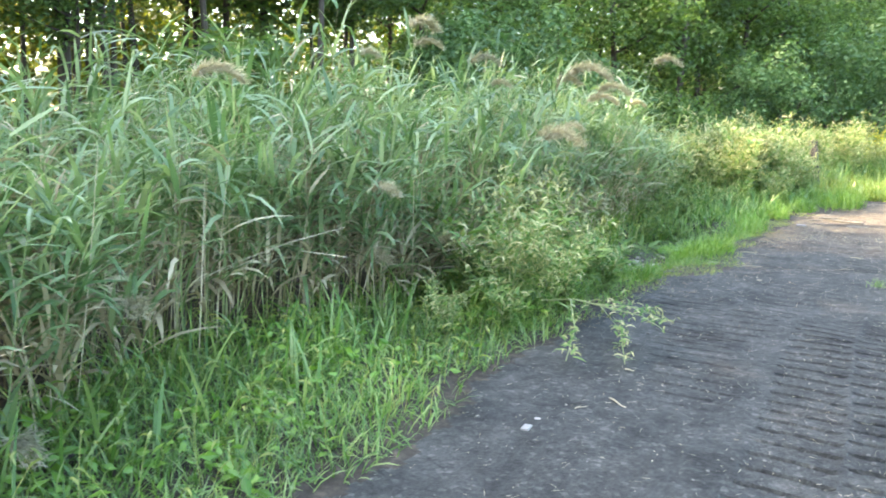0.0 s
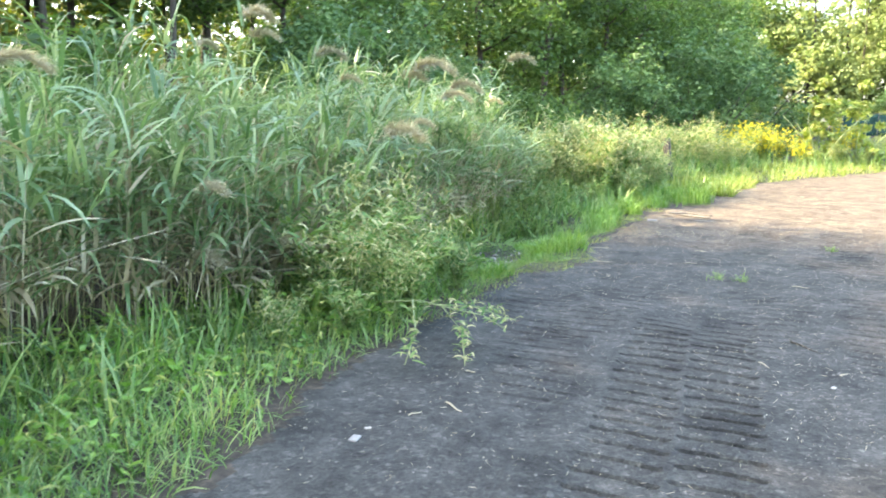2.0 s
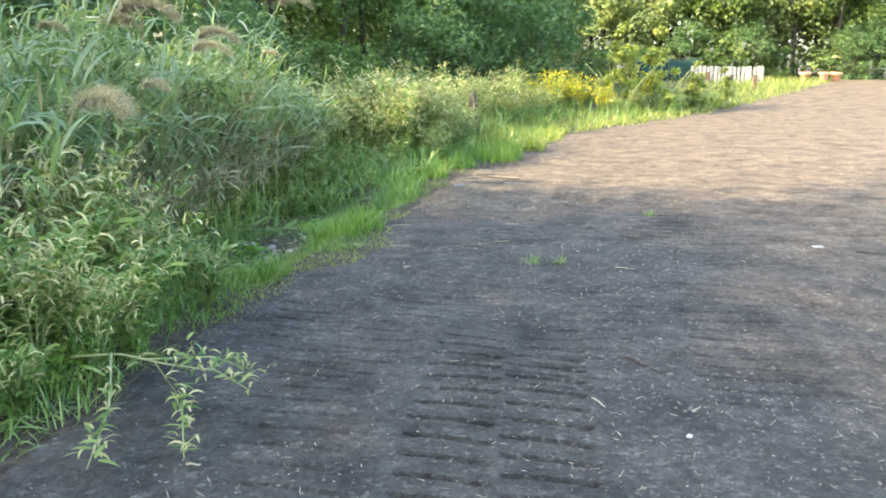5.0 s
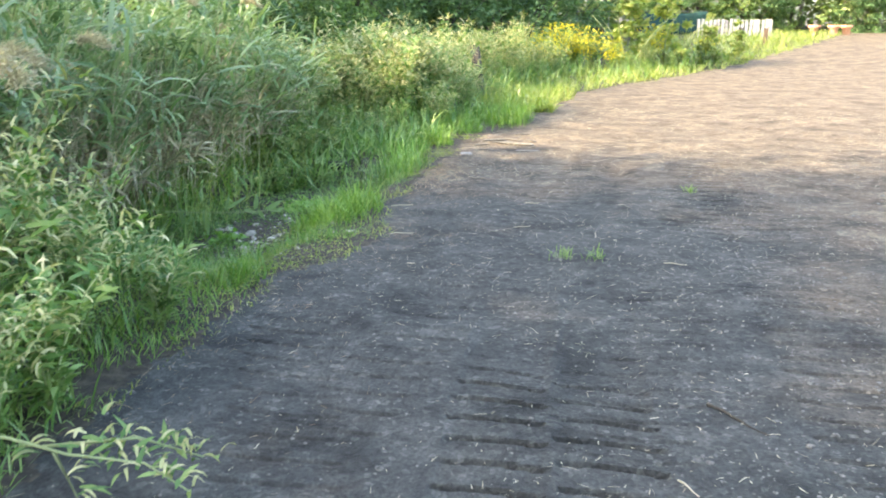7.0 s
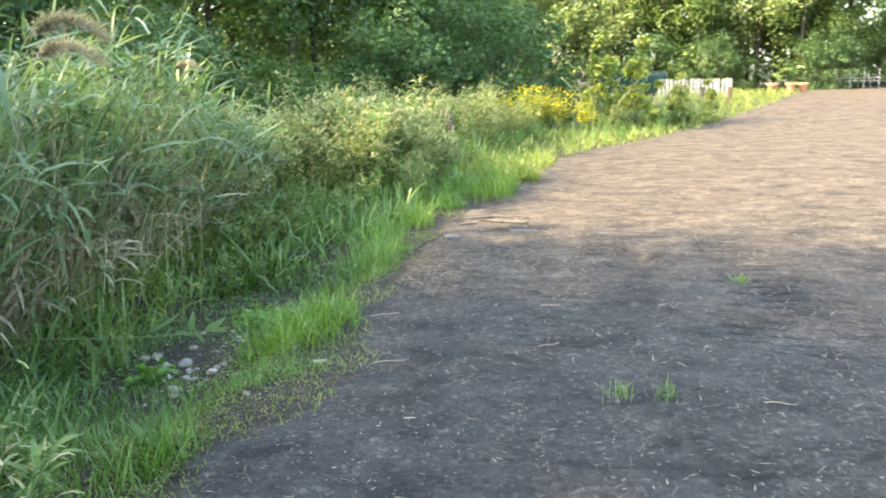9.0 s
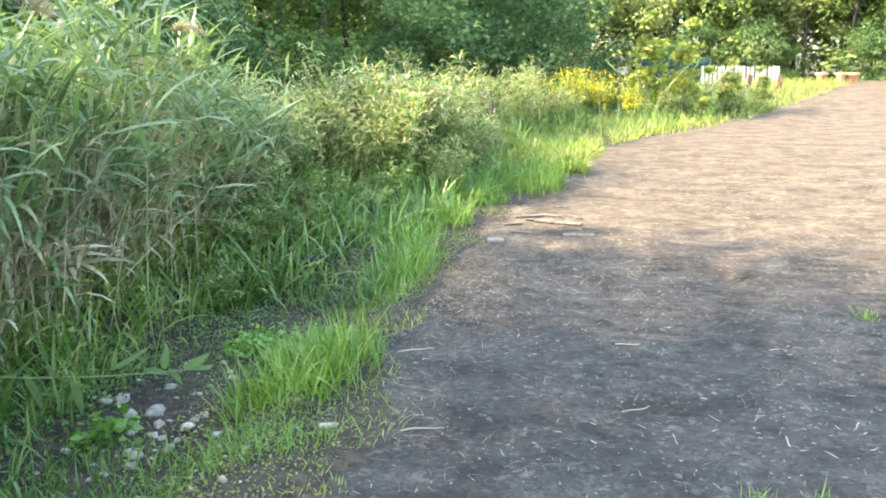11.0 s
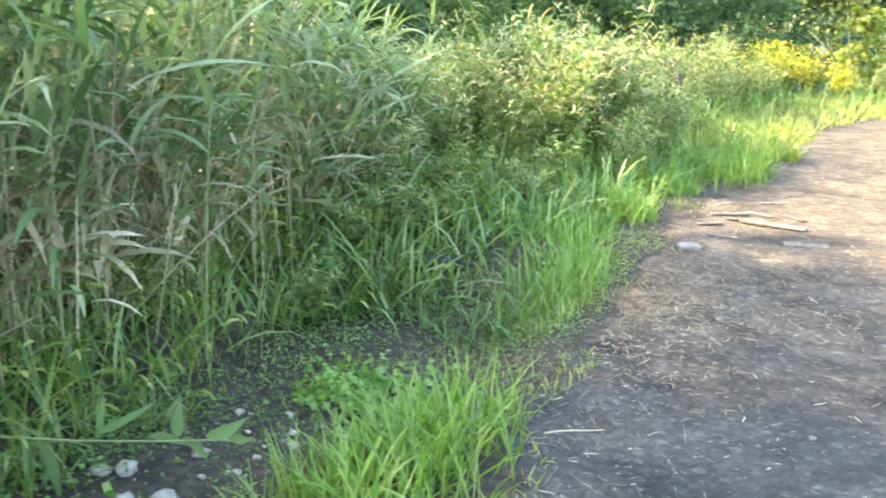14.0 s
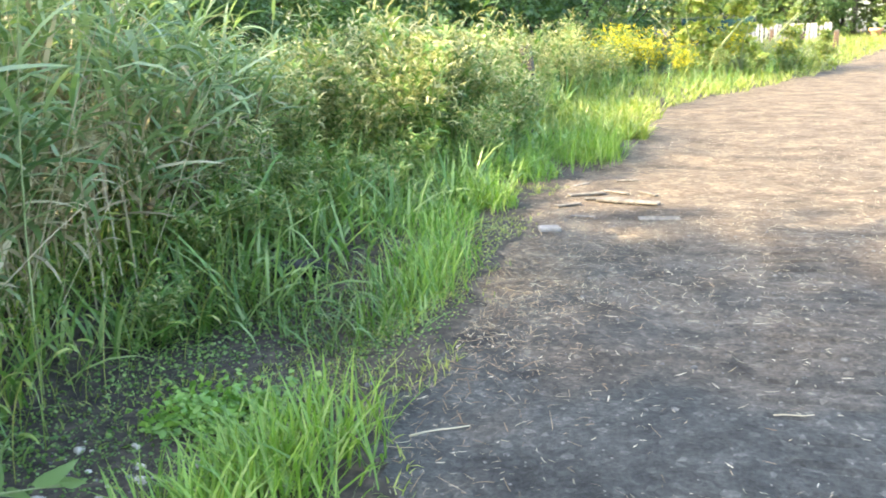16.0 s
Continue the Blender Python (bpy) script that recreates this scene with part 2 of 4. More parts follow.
def blades(base, yaw, lean, length, width, droop, segs=4, prof=None):
    """Bent tapering leaves, one row each: base point, heading, lean from upright and droop (radians), length, width."""
    base = np.asarray(base, float)
    n = len(base)
    yaw, lean, length, width, droop = (np.broadcast_to(np.asarray(v, float), (n,)) for v in (yaw, lean, length, width, droop))
    s = np.linspace(0, 1, segs + 1)
    if prof is None:
        prof = np.interp(s, [0, 0.3, 0.6, 0.85, 1], [0.55, 1, 0.85, 0.45, 0.04])
    th = lean[:, None] + droop[:, None] * (s[None, :-1] + 0.5 / segs)
    out = np.concatenate([np.zeros((n, 1)), np.cumsum(np.sin(th), 1)], 1) * (length / segs)[:, None]
    up = np.concatenate([np.zeros((n, 1)), np.cumsum(np.cos(th), 1)], 1) * (length / segs)[:, None]
    c, sn = np.cos(yaw)[:, None], np.sin(yaw)[:, None]
    mid = np.stack([base[:, :1] + out * c, base[:, 1:2] + out * sn, base[:, 2:] + up], -1)
    roll = rng.uniform(-0.6, 0.6, n)[:, None]
    side = np.stack([-sn * np.cos(roll), c * np.cos(roll), np.sin(roll)], -1) * (0.5 * width[:, None] * prof[None, :])[..., None]
    v = np.stack([mid - side, mid + side], 2).reshape(-1, 3)
    k = 2 * np.arange(segs)
    one = np.stack([k, k + 1, k + 3, k + 2], -1)
    f = (one[None] + (2 * (segs + 1) * np.arange(n))[:, None, None]).reshape(-1, 4)
    return v, f.tolist()


def leaves(at, size, flat=0.5, slim=0.5, out=None):
    """Folded pointed leaves scattered at the given points with random headings: two triangles each."""
    at = np.asarray(at, float)
    n = len(at)
    size = np.broadcast_to(np.asarray(size, float), (n,))[:, None]
    d = rng.normal(size=(n, 3)) * (1, 1, flat)
    d /= np.linalg.norm(d, axis=1, keepdims=True)
    u = rng.normal(size=(n, 3)) * (0.6, 0.6, 1)
    if out is not None:  # faces turn outwards from their clump
        u = np.asarray(out, float) + 0.42 * rng.normal(size=(n, 3))
        u /= np.linalg.norm(u, axis=1, keepdims=True)
        d -= 0.75 * (d * u).sum(1, keepdims=True) * u
        d /= np.linalg.norm(d, axis=1, keepdims=True)
    s = np.cross(d, u)
    s /= np.linalg.norm(s, axis=1, keepdims=True) + 1e-9
    nn = np.cross(s, d)
    mid = at + d * size * 0.45
    v = np.stack([at, mid + s * size * slim * 0.5 + nn * size * 0.08, at + d * size, mid - s * size * slim * 0.5 + nn * size * 0.08], 1).reshape(-1, 3)
    i = 4 * np.arange(n)
    f = np.concatenate([np.stack([i, i + 1, i + 2], -1), np.stack([i, i + 2, i + 3], -1)])
    return v, f.tolist()


def box(cx, cy, cz, sx, sy, sz, bevel=0.0):
    bm = bmesh.new()
    bmesh.ops.create_cube(bm, size=1)
    bmesh.ops.transform(bm, matrix=Matrix.LocRotScale((cx, cy, cz), None, (sx, sy, sz)), verts=bm.verts)
    if bevel:
        bmesh.ops.bevel(bm, geom=bm.edges[:], offset=bevel, segments=1, affect="EDGES")
    v = np.array([tuple(a.co) for a in bm.verts])
    bm.verts.index_update()
    f = [tuple(a.index for a in p.verts) for p in bm.faces]
    bm.free()
    return v, f


def lump(radius, flat=0.6, jag=0.25, seed=0, sub=2):
    """An uneven stone."""
    bm = bmesh.new()
    bmesh.ops.create_icosphere(bm, subdivisions=sub, radius=1)
    v = []
    for a in bm.verts:
        k = 1 + jag * (noise.noise(a.co * 1.3 + Vector((seed * 7.1, seed, 0))) * 1.6 + noise.noise(a.co * 3.1 + Vector((0, seed * 3.3, 0))) * 0.5)
        v.append((a.co.x * k * radius, a.co.y * k * radius * 0.75, a.co.z * k * radius * flat))
    f = [tuple(x.index for x in p.verts) for p in bm.faces]
    bm.free()
    return np.array(v), f


# ---- the lie of the land ----
EDGE_Y = [-40, -3, -0.3, 0.9, 1.7, 2.4, 3.8, 4.6, 5.2, 5.7, 6.2, 7.0, 8.0, 9.2, 10.5, 11.8, 12.8, 14.4, 16, 18, 20.6, 22.6, 24, 35, 50, 66, 80]
EDGE_X = [-0.5, -0.3, -0.5, -0.76, -0.9, -1.02, -1.06, -1.16, -1.14, -0.92, -0.84, -0.9, -1.18, -1.12, -1.18, -1.2, -1.1, -0.68, -0.6, -0.62, -0.45, 0.25, 0.95, 5.0, 9.8, 14.5, 19.0]


def edge(y):
    """Where the verge meets the road."""
    y = np.asarray(y, float)
    return np.interp(y, EDGE_Y, EDGE_X) + 0.05 * np.sin(y * 3.1) + 0.03 * np.sin(y * 7.7 + 1)


def bell(x, a, b, w):
    """One between a and b, falling to nought over w."""
    s = np.clip((x - a) / w + 1, 0, 1) * np.clip((b - x) / w + 1, 0, 1)
    return s * s * (3 - 2 * s)


def ground_z(x, y):
    x, y = np.asarray(x, float), np.asarray(y, float)
    z = np.clip((y - 30) * 0.0172, 0, 0.95)
    off = edge(y) - x
    z = z - 0.16 * bell(x, -2.7, -1.75, 0.5) * bell(y, 6.2, 8.8, 1.2)
    z = z + 0.05 * np.clip(off / 1.5, 0, 1) * (1 - bell(y, 5.5, 9.5, 1.0))
    z = z + 0.012 * np.sin(x * 2.3 + 1.1 * np.sin(y * 1.7)) * np.sin(y * 1.9 + 0.4)
    return z


def relief(x, y):
    """Tyre prints, ruts and crumbs pressed into the road."""
    u = x - (1.34 - 0.11 * y) - 0.03 * np.sin(y * 1.3)
    left, right = bell(u, -0.43, -0.05, 0.03), bell(u, 0.04, 0.43, 0.03)
    worn = 0.8 + 0.2 * np.sin(y * 2.1 + 3 * u) * np.sin(u * 7 + y)  # half-filled lugs here and there

    def lugs(step, skew, width):
        saw = (y / step + skew) % 1.0
        return np.clip((width - np.abs(saw - 0.5)) / 0.035, 0, 1), saw

    g1, s1 = lugs(0.185, 0.14 * np.sin(u * 6) + 0.1 * np.sin(y * 3.1), 0.1)
    g2, s2 = lugs(0.185, 0.5 - 0.14 * np.sin(u * 6) + 0.1 * np.sin(y * 2.7), 0.1)
    span = bell(y, -1.8, 3.7, 0.8)
    z = span * worn * (left * (0.012 * s1 - 0.06 * g1) + right * (0.012 * s2 - 0.06 * g2)) - 0.012 * (left + right) * bell(y, -2, 5, 1)
    t2 = bell(x - 0.09 * (y - 8), 0.15, 0.6, 0.05) + bell(x - 0.09 * (y - 8), 1.45, 1.9, 0.05) + bell(x + 0.05 * y, 2.2, 2.8, 0.05)
    z = z - 0.016 * t2 * g1 * worn * np.maximum(bell(y, 7.4, 10.6, 0.6), bell(y, 3.6, 5.6, 0.5))
    t3 = bell(x + 0.35 * (y - 3), -0.35, 0.15, 0.06)
    z = z - 0.016 * t3 * g2 * worn * bell(y, 2.0, 4.6, 0.5)
    z = z + 0.014 * np.sin(x * 3.1 + 2 * np.sin(y * 1.3)) * np.sin(y * 2.3 + x) * bell(y, 3.5, 14, 2.5)
    z = z - 0.06 * np.exp(-(((x - 0.92) / 0.17) ** 2 + ((y - 9.95) / 0.3) ** 2))
    z = z + 0.035 * np.exp(-(((x - 1.15) / 0.12) ** 2 + ((y - 9.95) / 0.25) ** 2))
    return z


def axis_lines(stops):
    out = [stops[0][0]]
    for (a, _), (b, step) in zip(stops[:-1], stops[1:]):
        n = max(1, int(round((b - a) / step)))
        out += [a + (b - a) * (i + 1) / n for i in range(n)]
    return np.array(out)


def lay_ground():
    xs = axis_lines([(-1500, 0), (-200, 325), (-40, 20), (-8, 2), (-1.6, 0.2), (2.9, 0.032), (6, 0.12), (30, 1.0), (60, 5), (200, 35), (1500, 325)])
    ys = axis_lines([(-1500, 0), (-200, 325), (-30, 20), (-3, 1.0), (-1.5, 0.1), (4.6, 0.0115), (11, 0.027), (16, 0.08), (30, 0.3), (90, 1.0), (200, 20), (1500, 325)])
    X, Y = np.meshgrid(xs, ys, indexing="ij")
    inside = (X > edge(Y) - 0.05) & (X < 40)
    Z = ground_z(X, Y) + inside * relief(X, Y)
    V = np.stack([X, Y, Z], -1).reshape(-1, 3)
    ny = len(ys)
    i, j = np.meshgrid(np.arange(len(xs) - 1), np.arange(ny - 1), indexing="ij")
    a = (i * ny + j).ravel()
    F = np.stack([a, a + ny, a + ny + 1, a + 1], -1)
    c = V[F].mean(1)
    wav = 0.05 * np.sin(c[:, 1] * 23) * np.sin(c[:, 1] * 9 + 2)
    is_road = (c[:, 0] > edge(c[:, 1]) + wav) & (c[:, 0] < 32) & (c[:, 1] > -60) & (c[:, 1] < 78)
    for name, keep, mat, lab in (("road", is_road, M_ROAD, "dark cinder track with tyre prints, brown earth farther on"), ("ground", ~is_road, M_SOIL, "dark verge soil under weeds and grass")):
        f = F[keep]
        used, inv = np.unique(f, return_inverse=True)
        ob = new(name, mesh(name, V[used], inv.reshape(-1, 4), mat, name == "ground"))
        tagged(ob, lab, name, kind="structure")


lay_ground()


# ---- woods ----
def limb_path(start, yaw, rise, length, bend, n=5):
    p, out = Vector(start), [Vector(start)]
    for i in range(n):
        a = rise + bend * i / n
        yaw += rng.uniform(-0.25, 0.25)
        p = p + Vector((math.cos(yaw) * math.cos(a), math.sin(yaw) * math.cos(a), math.sin(a))) * (length / n)
        out.append(p.copy())
    return out


def clump_leaves(centres, per, spread, flat=0.7):
    """Leaf places on the shells of rounded clumps, with the outward direction of each."""
    n = len(centres) * per
    o = rng.normal(size=(n, 3))
    o /= np.linalg.norm(o, axis=1, keepdims=True)
    r = spread * np.repeat(rng.uniform(0.55, 1.45, len(centres)), per) * (0.45 + 0.75 * rng.uniform(0, 1, n) ** 0.6)
    at = np.repeat(centres, per, 0) + o * (1, 1, flat) * r[:, None]
    return at, o + (0, 0, 0.45)


def make_tree(height, radius, leaf, clumps, per, mat, label, low=0.22):
    tree = thing("tree", label, "tree", pose(0, 0, -80))
    lean = rng.uniform(-0.04, 0.04, 2)
    pts = [(lean[0] * z + 0.06 * math.sin(z * 0.9), lean[1] * z + 0.05 * math.cos(z * 0.7) - 0.05, z) for z in np.linspace(-0.15, height * 0.93, 9)]
    trunk = part("trunk", mesh("trunk", *tube(pts, np.interp(np.linspace(0, 1, 9), [0, 0.05, 1], [0.17, 0.12, 0.02]) * height / 9, 8), M_BARK, True), tree)
    tips = []
    for k in range(9):
        h = height * rng.uniform(low, 0.8)
        fr = h / height
        base = Vector((np.interp(h, [p[2] for p in pts], [p[0] for p in pts]), np.interp(h, [p[2] for p in pts], [p[1] for p in pts]), h))
        ln = radius * rng.uniform(0.7, 1.15) * (1.15 - 0.5 * fr)
        path = limb_path(base, k * 2.4 + rng.uniform(-0.4, 0.4), rng.uniform(0.25, 0.8), ln, 0.3)
        part("limb", mesh("limb", *tube(path, np.linspace(0.045, 0.01, len(path)) * height / 9, 5), M_BARK, True), trunk)
        tips += path[2:]
    cs = []
    for k in range(clumps):
        t = tips[k % len(tips)] if k < clumps * 0.6 else None
        if t is None:
            h = height * (low + (1 - low) * rng.uniform(0, 1) ** 0.8)
            fr = (h / height - low) / (1 - low)
            r = radius * math.sqrt(max(0.05, 1 - (fr * 1.05) ** 2.2)) * rng.uniform(0.35, 1.0)
            w = rng.uniform(0, 6.283)
            t = Vector((r * math.cos(w), r * math.sin(w), h))
        cs.append(tuple(t))
    cs = np.array(cs)
    at, out = clump_leaves(cs, per, radius * 0.27)
    part("crown", mesh("crown", *leaves(at, rng.uniform(0.7, 1.3, len(at)) * leaf, 0.45, 0.62, out), mat), tree)
    return tree


def make_bush(height, radius, leaf, clumps, per, mat, label, name="bush"):
    bush = thing(name, label, "bush", pose(0, 0, -80))
    for k in range(6):
        path = limb_path((rng.uniform(-0.1, 0.1), rng.uniform(-0.1, 0.1), -0.1), k * 1.05, 1.1, height * 0.85, -0.4)
        part("stem", mesh("stem", *tube(path, np.linspace(0.03, 0.008, len(path)), 5), M_BARK, True), bush)
    w, h = rng.uniform(0, 6.283, clumps), rng.uniform(0.05, 1, clumps)
    r = radius * np.sqrt(np.clip(1.02 - (h * 0.98) ** 2.4, 0.03, 1)) * rng.uniform(0.45, 1.05, clumps)
    cs = np.stack([r * np.cos(w), r * np.sin(w), h * height * rng.uniform(0.85, 1.12, clumps)], -1)
    at, out = clump_leaves(cs, per, radius * 0.24)
    at[:, 2] = np.abs(at[:, 2])
    part("crown", mesh("crown", *leaves(at, rng.uniform(0.7, 1.3, len(at)) * leaf, 0.45, 0.6, out), mat), bush)
    return bush


def plant_at(src, x, y, s=1.0, turn=0.0, sink=0.0, sz=None):
    src.scale = (s, s, sz or s)
    ob = copy_thing(src, pose(x, y, float(ground_z(x, y)) - sink, 0, 0, turn))
    src.scale = (1, 1, 1)
    return ob


def remove_thing(src):
    for o in (*src.children_recursive, src):
        bpy.data.objects.remove(o)


TREES = [
    make_tree(8.0, 2.2, 0.135, 64, 100, M_TREE, "slender woodland tree with dark green leaves", 0.5),
    make_tree(9.0, 2.7, 0.15, 84, 100, M_TREE, "leafy woodland tree branching from near the ground", 0.08),
    make_tree(8.5, 2.2, 0.135, 62, 95, M_TREE_B, "thin-trunked woodland tree at the wood's edge", 0.6),
]
FAR_TREES = [
    make_tree(9.0, 2.9, 0.22, 84, 80, M_FAR, "broad tree paled for haze, far end and unseen shade row", 0.06),
    make_tree(8.5, 2.5, 0.22, 80, 76, M_TREE_B, "dark green tree, far end and unseen shade row", 0.08),
]
BUSHES = [
    make_bush(3.2, 1.7, 0.13, 54, 82, M_BUSH, "dense green bush at the wood's edge"),
    make_bush(2.4, 1.5, 0.12, 52, 78, M_TREE, "dark green undergrowth bush"),
]
for b in (*TREES, *FAR_TREES):
    tagged(b, group="trees of the wood")
for b in BUSHES:
    tagged(b, group="bushes along the wood")

WOOD_Y = [-30, -12, 0, 10, 20, 28, 40, 60]
WOOD_X = [-17, -14.5, -13, -11.2, -10.6, -9.0, -6.5, -6]


def wood(y):
    return float(np.interp(y, WOOD_Y, WOOD_X))


y = -26.0
while y < -1.2:  # tall unseen trees, added only to shade the near part of the track
    for d in (2.5, 6.5):
        plant_at(FAR_TREES[int(rng.integers(2))], wood(y) - d + rng.uniform(-0.8, 0.8), y + rng.uniform(-0.6, 0.6), rng.uniform(1.75, 2.0), rng.uniform(0, 360), 0.1)
    y += 2.7
y = 3.0
while y < 62:
    for d in (0.8, 4.4, 7.0)[: 3 if y < 14 else 2]:
        s = rng.uniform(0.78, 0.98) + 0.12 * (d > 4) + 0.14 * (7 < y < 15) - 0.08 * (y < 6.5) + 0.3 * min(1.0, max(0.0, (y - 18) / 8))
        k = (0, 2, 0)[int(rng.integers(3))] if y < 13 else (1, 1, 0)[int(rng.integers(3))]
        plant_at(TREES[k], wood(y) - d + rng.uniform(-1, 1), y + rng.uniform(-1, 1), s, rng.uniform(0, 360), 0.1)
    if y > 13:
        plant_at(BUSHES[int(rng.integers(2))], wood(y) + rng.uniform(-0.6, 0.5), y + rng.uniform(-1, 1), rng.uniform(0.75, 1.1), rng.uniform(0, 360), 0.1)
    y += 2.2 if y < 16 else 2.9
for x in np.arange(-10, 62, 3.6):  # the wood that closes the far end
    tall = 0.85 if x > 19 else 1.5
    for d in (0, 5):
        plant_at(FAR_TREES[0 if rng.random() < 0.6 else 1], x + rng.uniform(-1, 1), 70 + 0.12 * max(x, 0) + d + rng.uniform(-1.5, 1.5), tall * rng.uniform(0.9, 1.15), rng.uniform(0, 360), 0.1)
    plant_at(BUSHES[int(rng.integers(2))], x + rng.uniform(-1, 1), 67.5 + 0.12 * max(x, 0) + rng.uniform(-0.7, 0.7), rng.uniform(0.9, 1.35), rng.uniform(0, 360), 0.1)


def leaf_bank(name, spots, size, mat, label):
    """A joined mass of far foliage that nobody could count."""
    thing(name, label, "woodland", kind="stuff", data=mesh(name, *leaves(spots, size, 0.5, 0.7), mat))


n = 27000
yy = rng.uniform(1, 66, n)
yy[:8500] = rng.uniform(0, 19, 8500)
xx = np.interp(yy, WOOD_Y, WOOD_X) - 8 - rng.uniform(0, 1, n) * 7
zz = rng.uniform(0, 1, n) ** 1.2 * (7.5 + 1.5 * np.sin(yy * 0.8) + np.sin(yy * 2.1))
keep = (np.sin(yy * 1.7 + zz) + np.sin(zz * 2.1 - xx) > -1.2)
leaf_bank("deep_woodland", np.stack([xx, yy, zz], -1)[keep], rng.uniform(0.25, 0.5, int(keep.sum())), M_GLOW, "leaves deep inside the wood, tinted as if sunlit")
n = 15000  # the wood behind, which shuts out most of the sky
yy = rng.uniform(-1, 52, n)
xx = np.interp(yy, WOOD_Y, WOOD_X) - 15 - rng.uniform(0, 1, n) * 6
zz = rng.uniform(0, 1, n) ** 1.4 * (8.5 + 1.5 * np.sin(yy * 0.6))
leaf_bank("back_woodland", np.stack([xx, yy, zz], -1), rng.uniform(0.35, 0.6, n), M_GLOW, "leaves at the back of the wood, tinted yellow-green as if sunlit")
for yq in np.arange(2.5, 15, 1.15):  # thin bare-stemmed trees inside the wood
    plant_at(TREES[2], wood(yq) - rng.uniform(1.2, 6.5), yq + rng.uniform(-0.4, 0.4), rng.uniform(0.8, 1.05), rng.uniform(0, 360), 0.1)
n = 15000
xx = rng.uniform(-14, 85, n)
yy = 78 + 0.12 * np.maximum(xx, 0) + rng.uniform(0, 7, n)
zz = rng.uniform(0, 1, n) * (np.where(xx < 18, 13.5, 7.0) + 1.6 * np.sin(xx * 0.5) + 1.2 * np.sin(xx * 1.3))
leaf_bank("far_woodland", np.stack([xx, yy, zz + 0.9], -1), rng.uniform(0.5, 0.9, n), M_FAR, "green woodland closing the far end of the track, paled for haze")
n = 6000  # undergrowth on the wood's floor
yy = rng.uniform(-2, 66, n)
xx = np.interp(yy, WOOD_Y, WOOD_X) - rng.uniform(-1.2, 7, n)
zz = rng.uniform(0, 1, n) ** 1.5 * 1.7
leaf_bank("woodland_undergrowth", np.stack([xx, yy, zz], -1), rng.uniform(0.2, 0.42, n), M_BUSH, "low green undergrowth on the woodland floor")

for x, yq, s, k in ((-3.6, 31.5, 1.45, 0), (-2.4, 36, 1.3, 0), (-5.4, 26, 1.1, 0), (-6.8, 21.5, 1.0, 1), (-7.5, 17.5, 0.9, 0), (-4.6, 40, 1.3, 1), (-7.4, 4.9, 1.15, 1), (-8.6, 12.6, 1.1, 0), (-8.2, 14.6, 1.2, 0)):
    plant_at(BUSHES[k], x, yq, s, rng.uniform(0, 360), 0.1)


# ---- verge plants ----
def spread(n, x0, x1, y0, y1, ok):
    """Random places on the ground inside a box, kept where ok(x, y) is true."""
    x, yq = rng.uniform(x0, x1, n), rng.uniform(y0, y1, n)
    k = ok(x, yq)
    return np.stack([x[k], yq[k], ground_z(x[k], yq[k]) - 0.01], -1)


def patchy(x, yq, f=1.7, cut=0.0, ph=0.0):
    return np.sin(x * f * 1.3 + ph + np.sin(yq * f)) + np.sin(yq * f * 1.1 - x * 0.9 + ph * 2) > cut


def grass(name, at, height, width, mat, label, lean=0.35, droop=0.9, segs=3, jitter=0.45):
    m = len(at)
    v, f = blades(at, rng.uniform(0, 6.283, m), rng.uniform(0, lean, m), height * rng.uniform(1 - jitter, 1 + jitter, m), width * rng.uniform(0.6, 1.4, m), rng.uniform(0.2, droop, m), segs)
    return thing(name, label, "grass", kind="stuff", data=mesh(name, v, f, mat))


REED_Y = [-4, -1.1, -0.5, 0.5, 1.6, 2.6, 4.0, 6.0, 8.0, 9.5, 11, 12.5]
REED_X = [-1.7, -1.9, -2.25, -2.6, -2.5, -2.35, -2.6, -3.0, -3.0, -3.1, -3.3, -4.3]


def reed_front(yq):
    return np.interp(yq, REED_Y, REED_X)


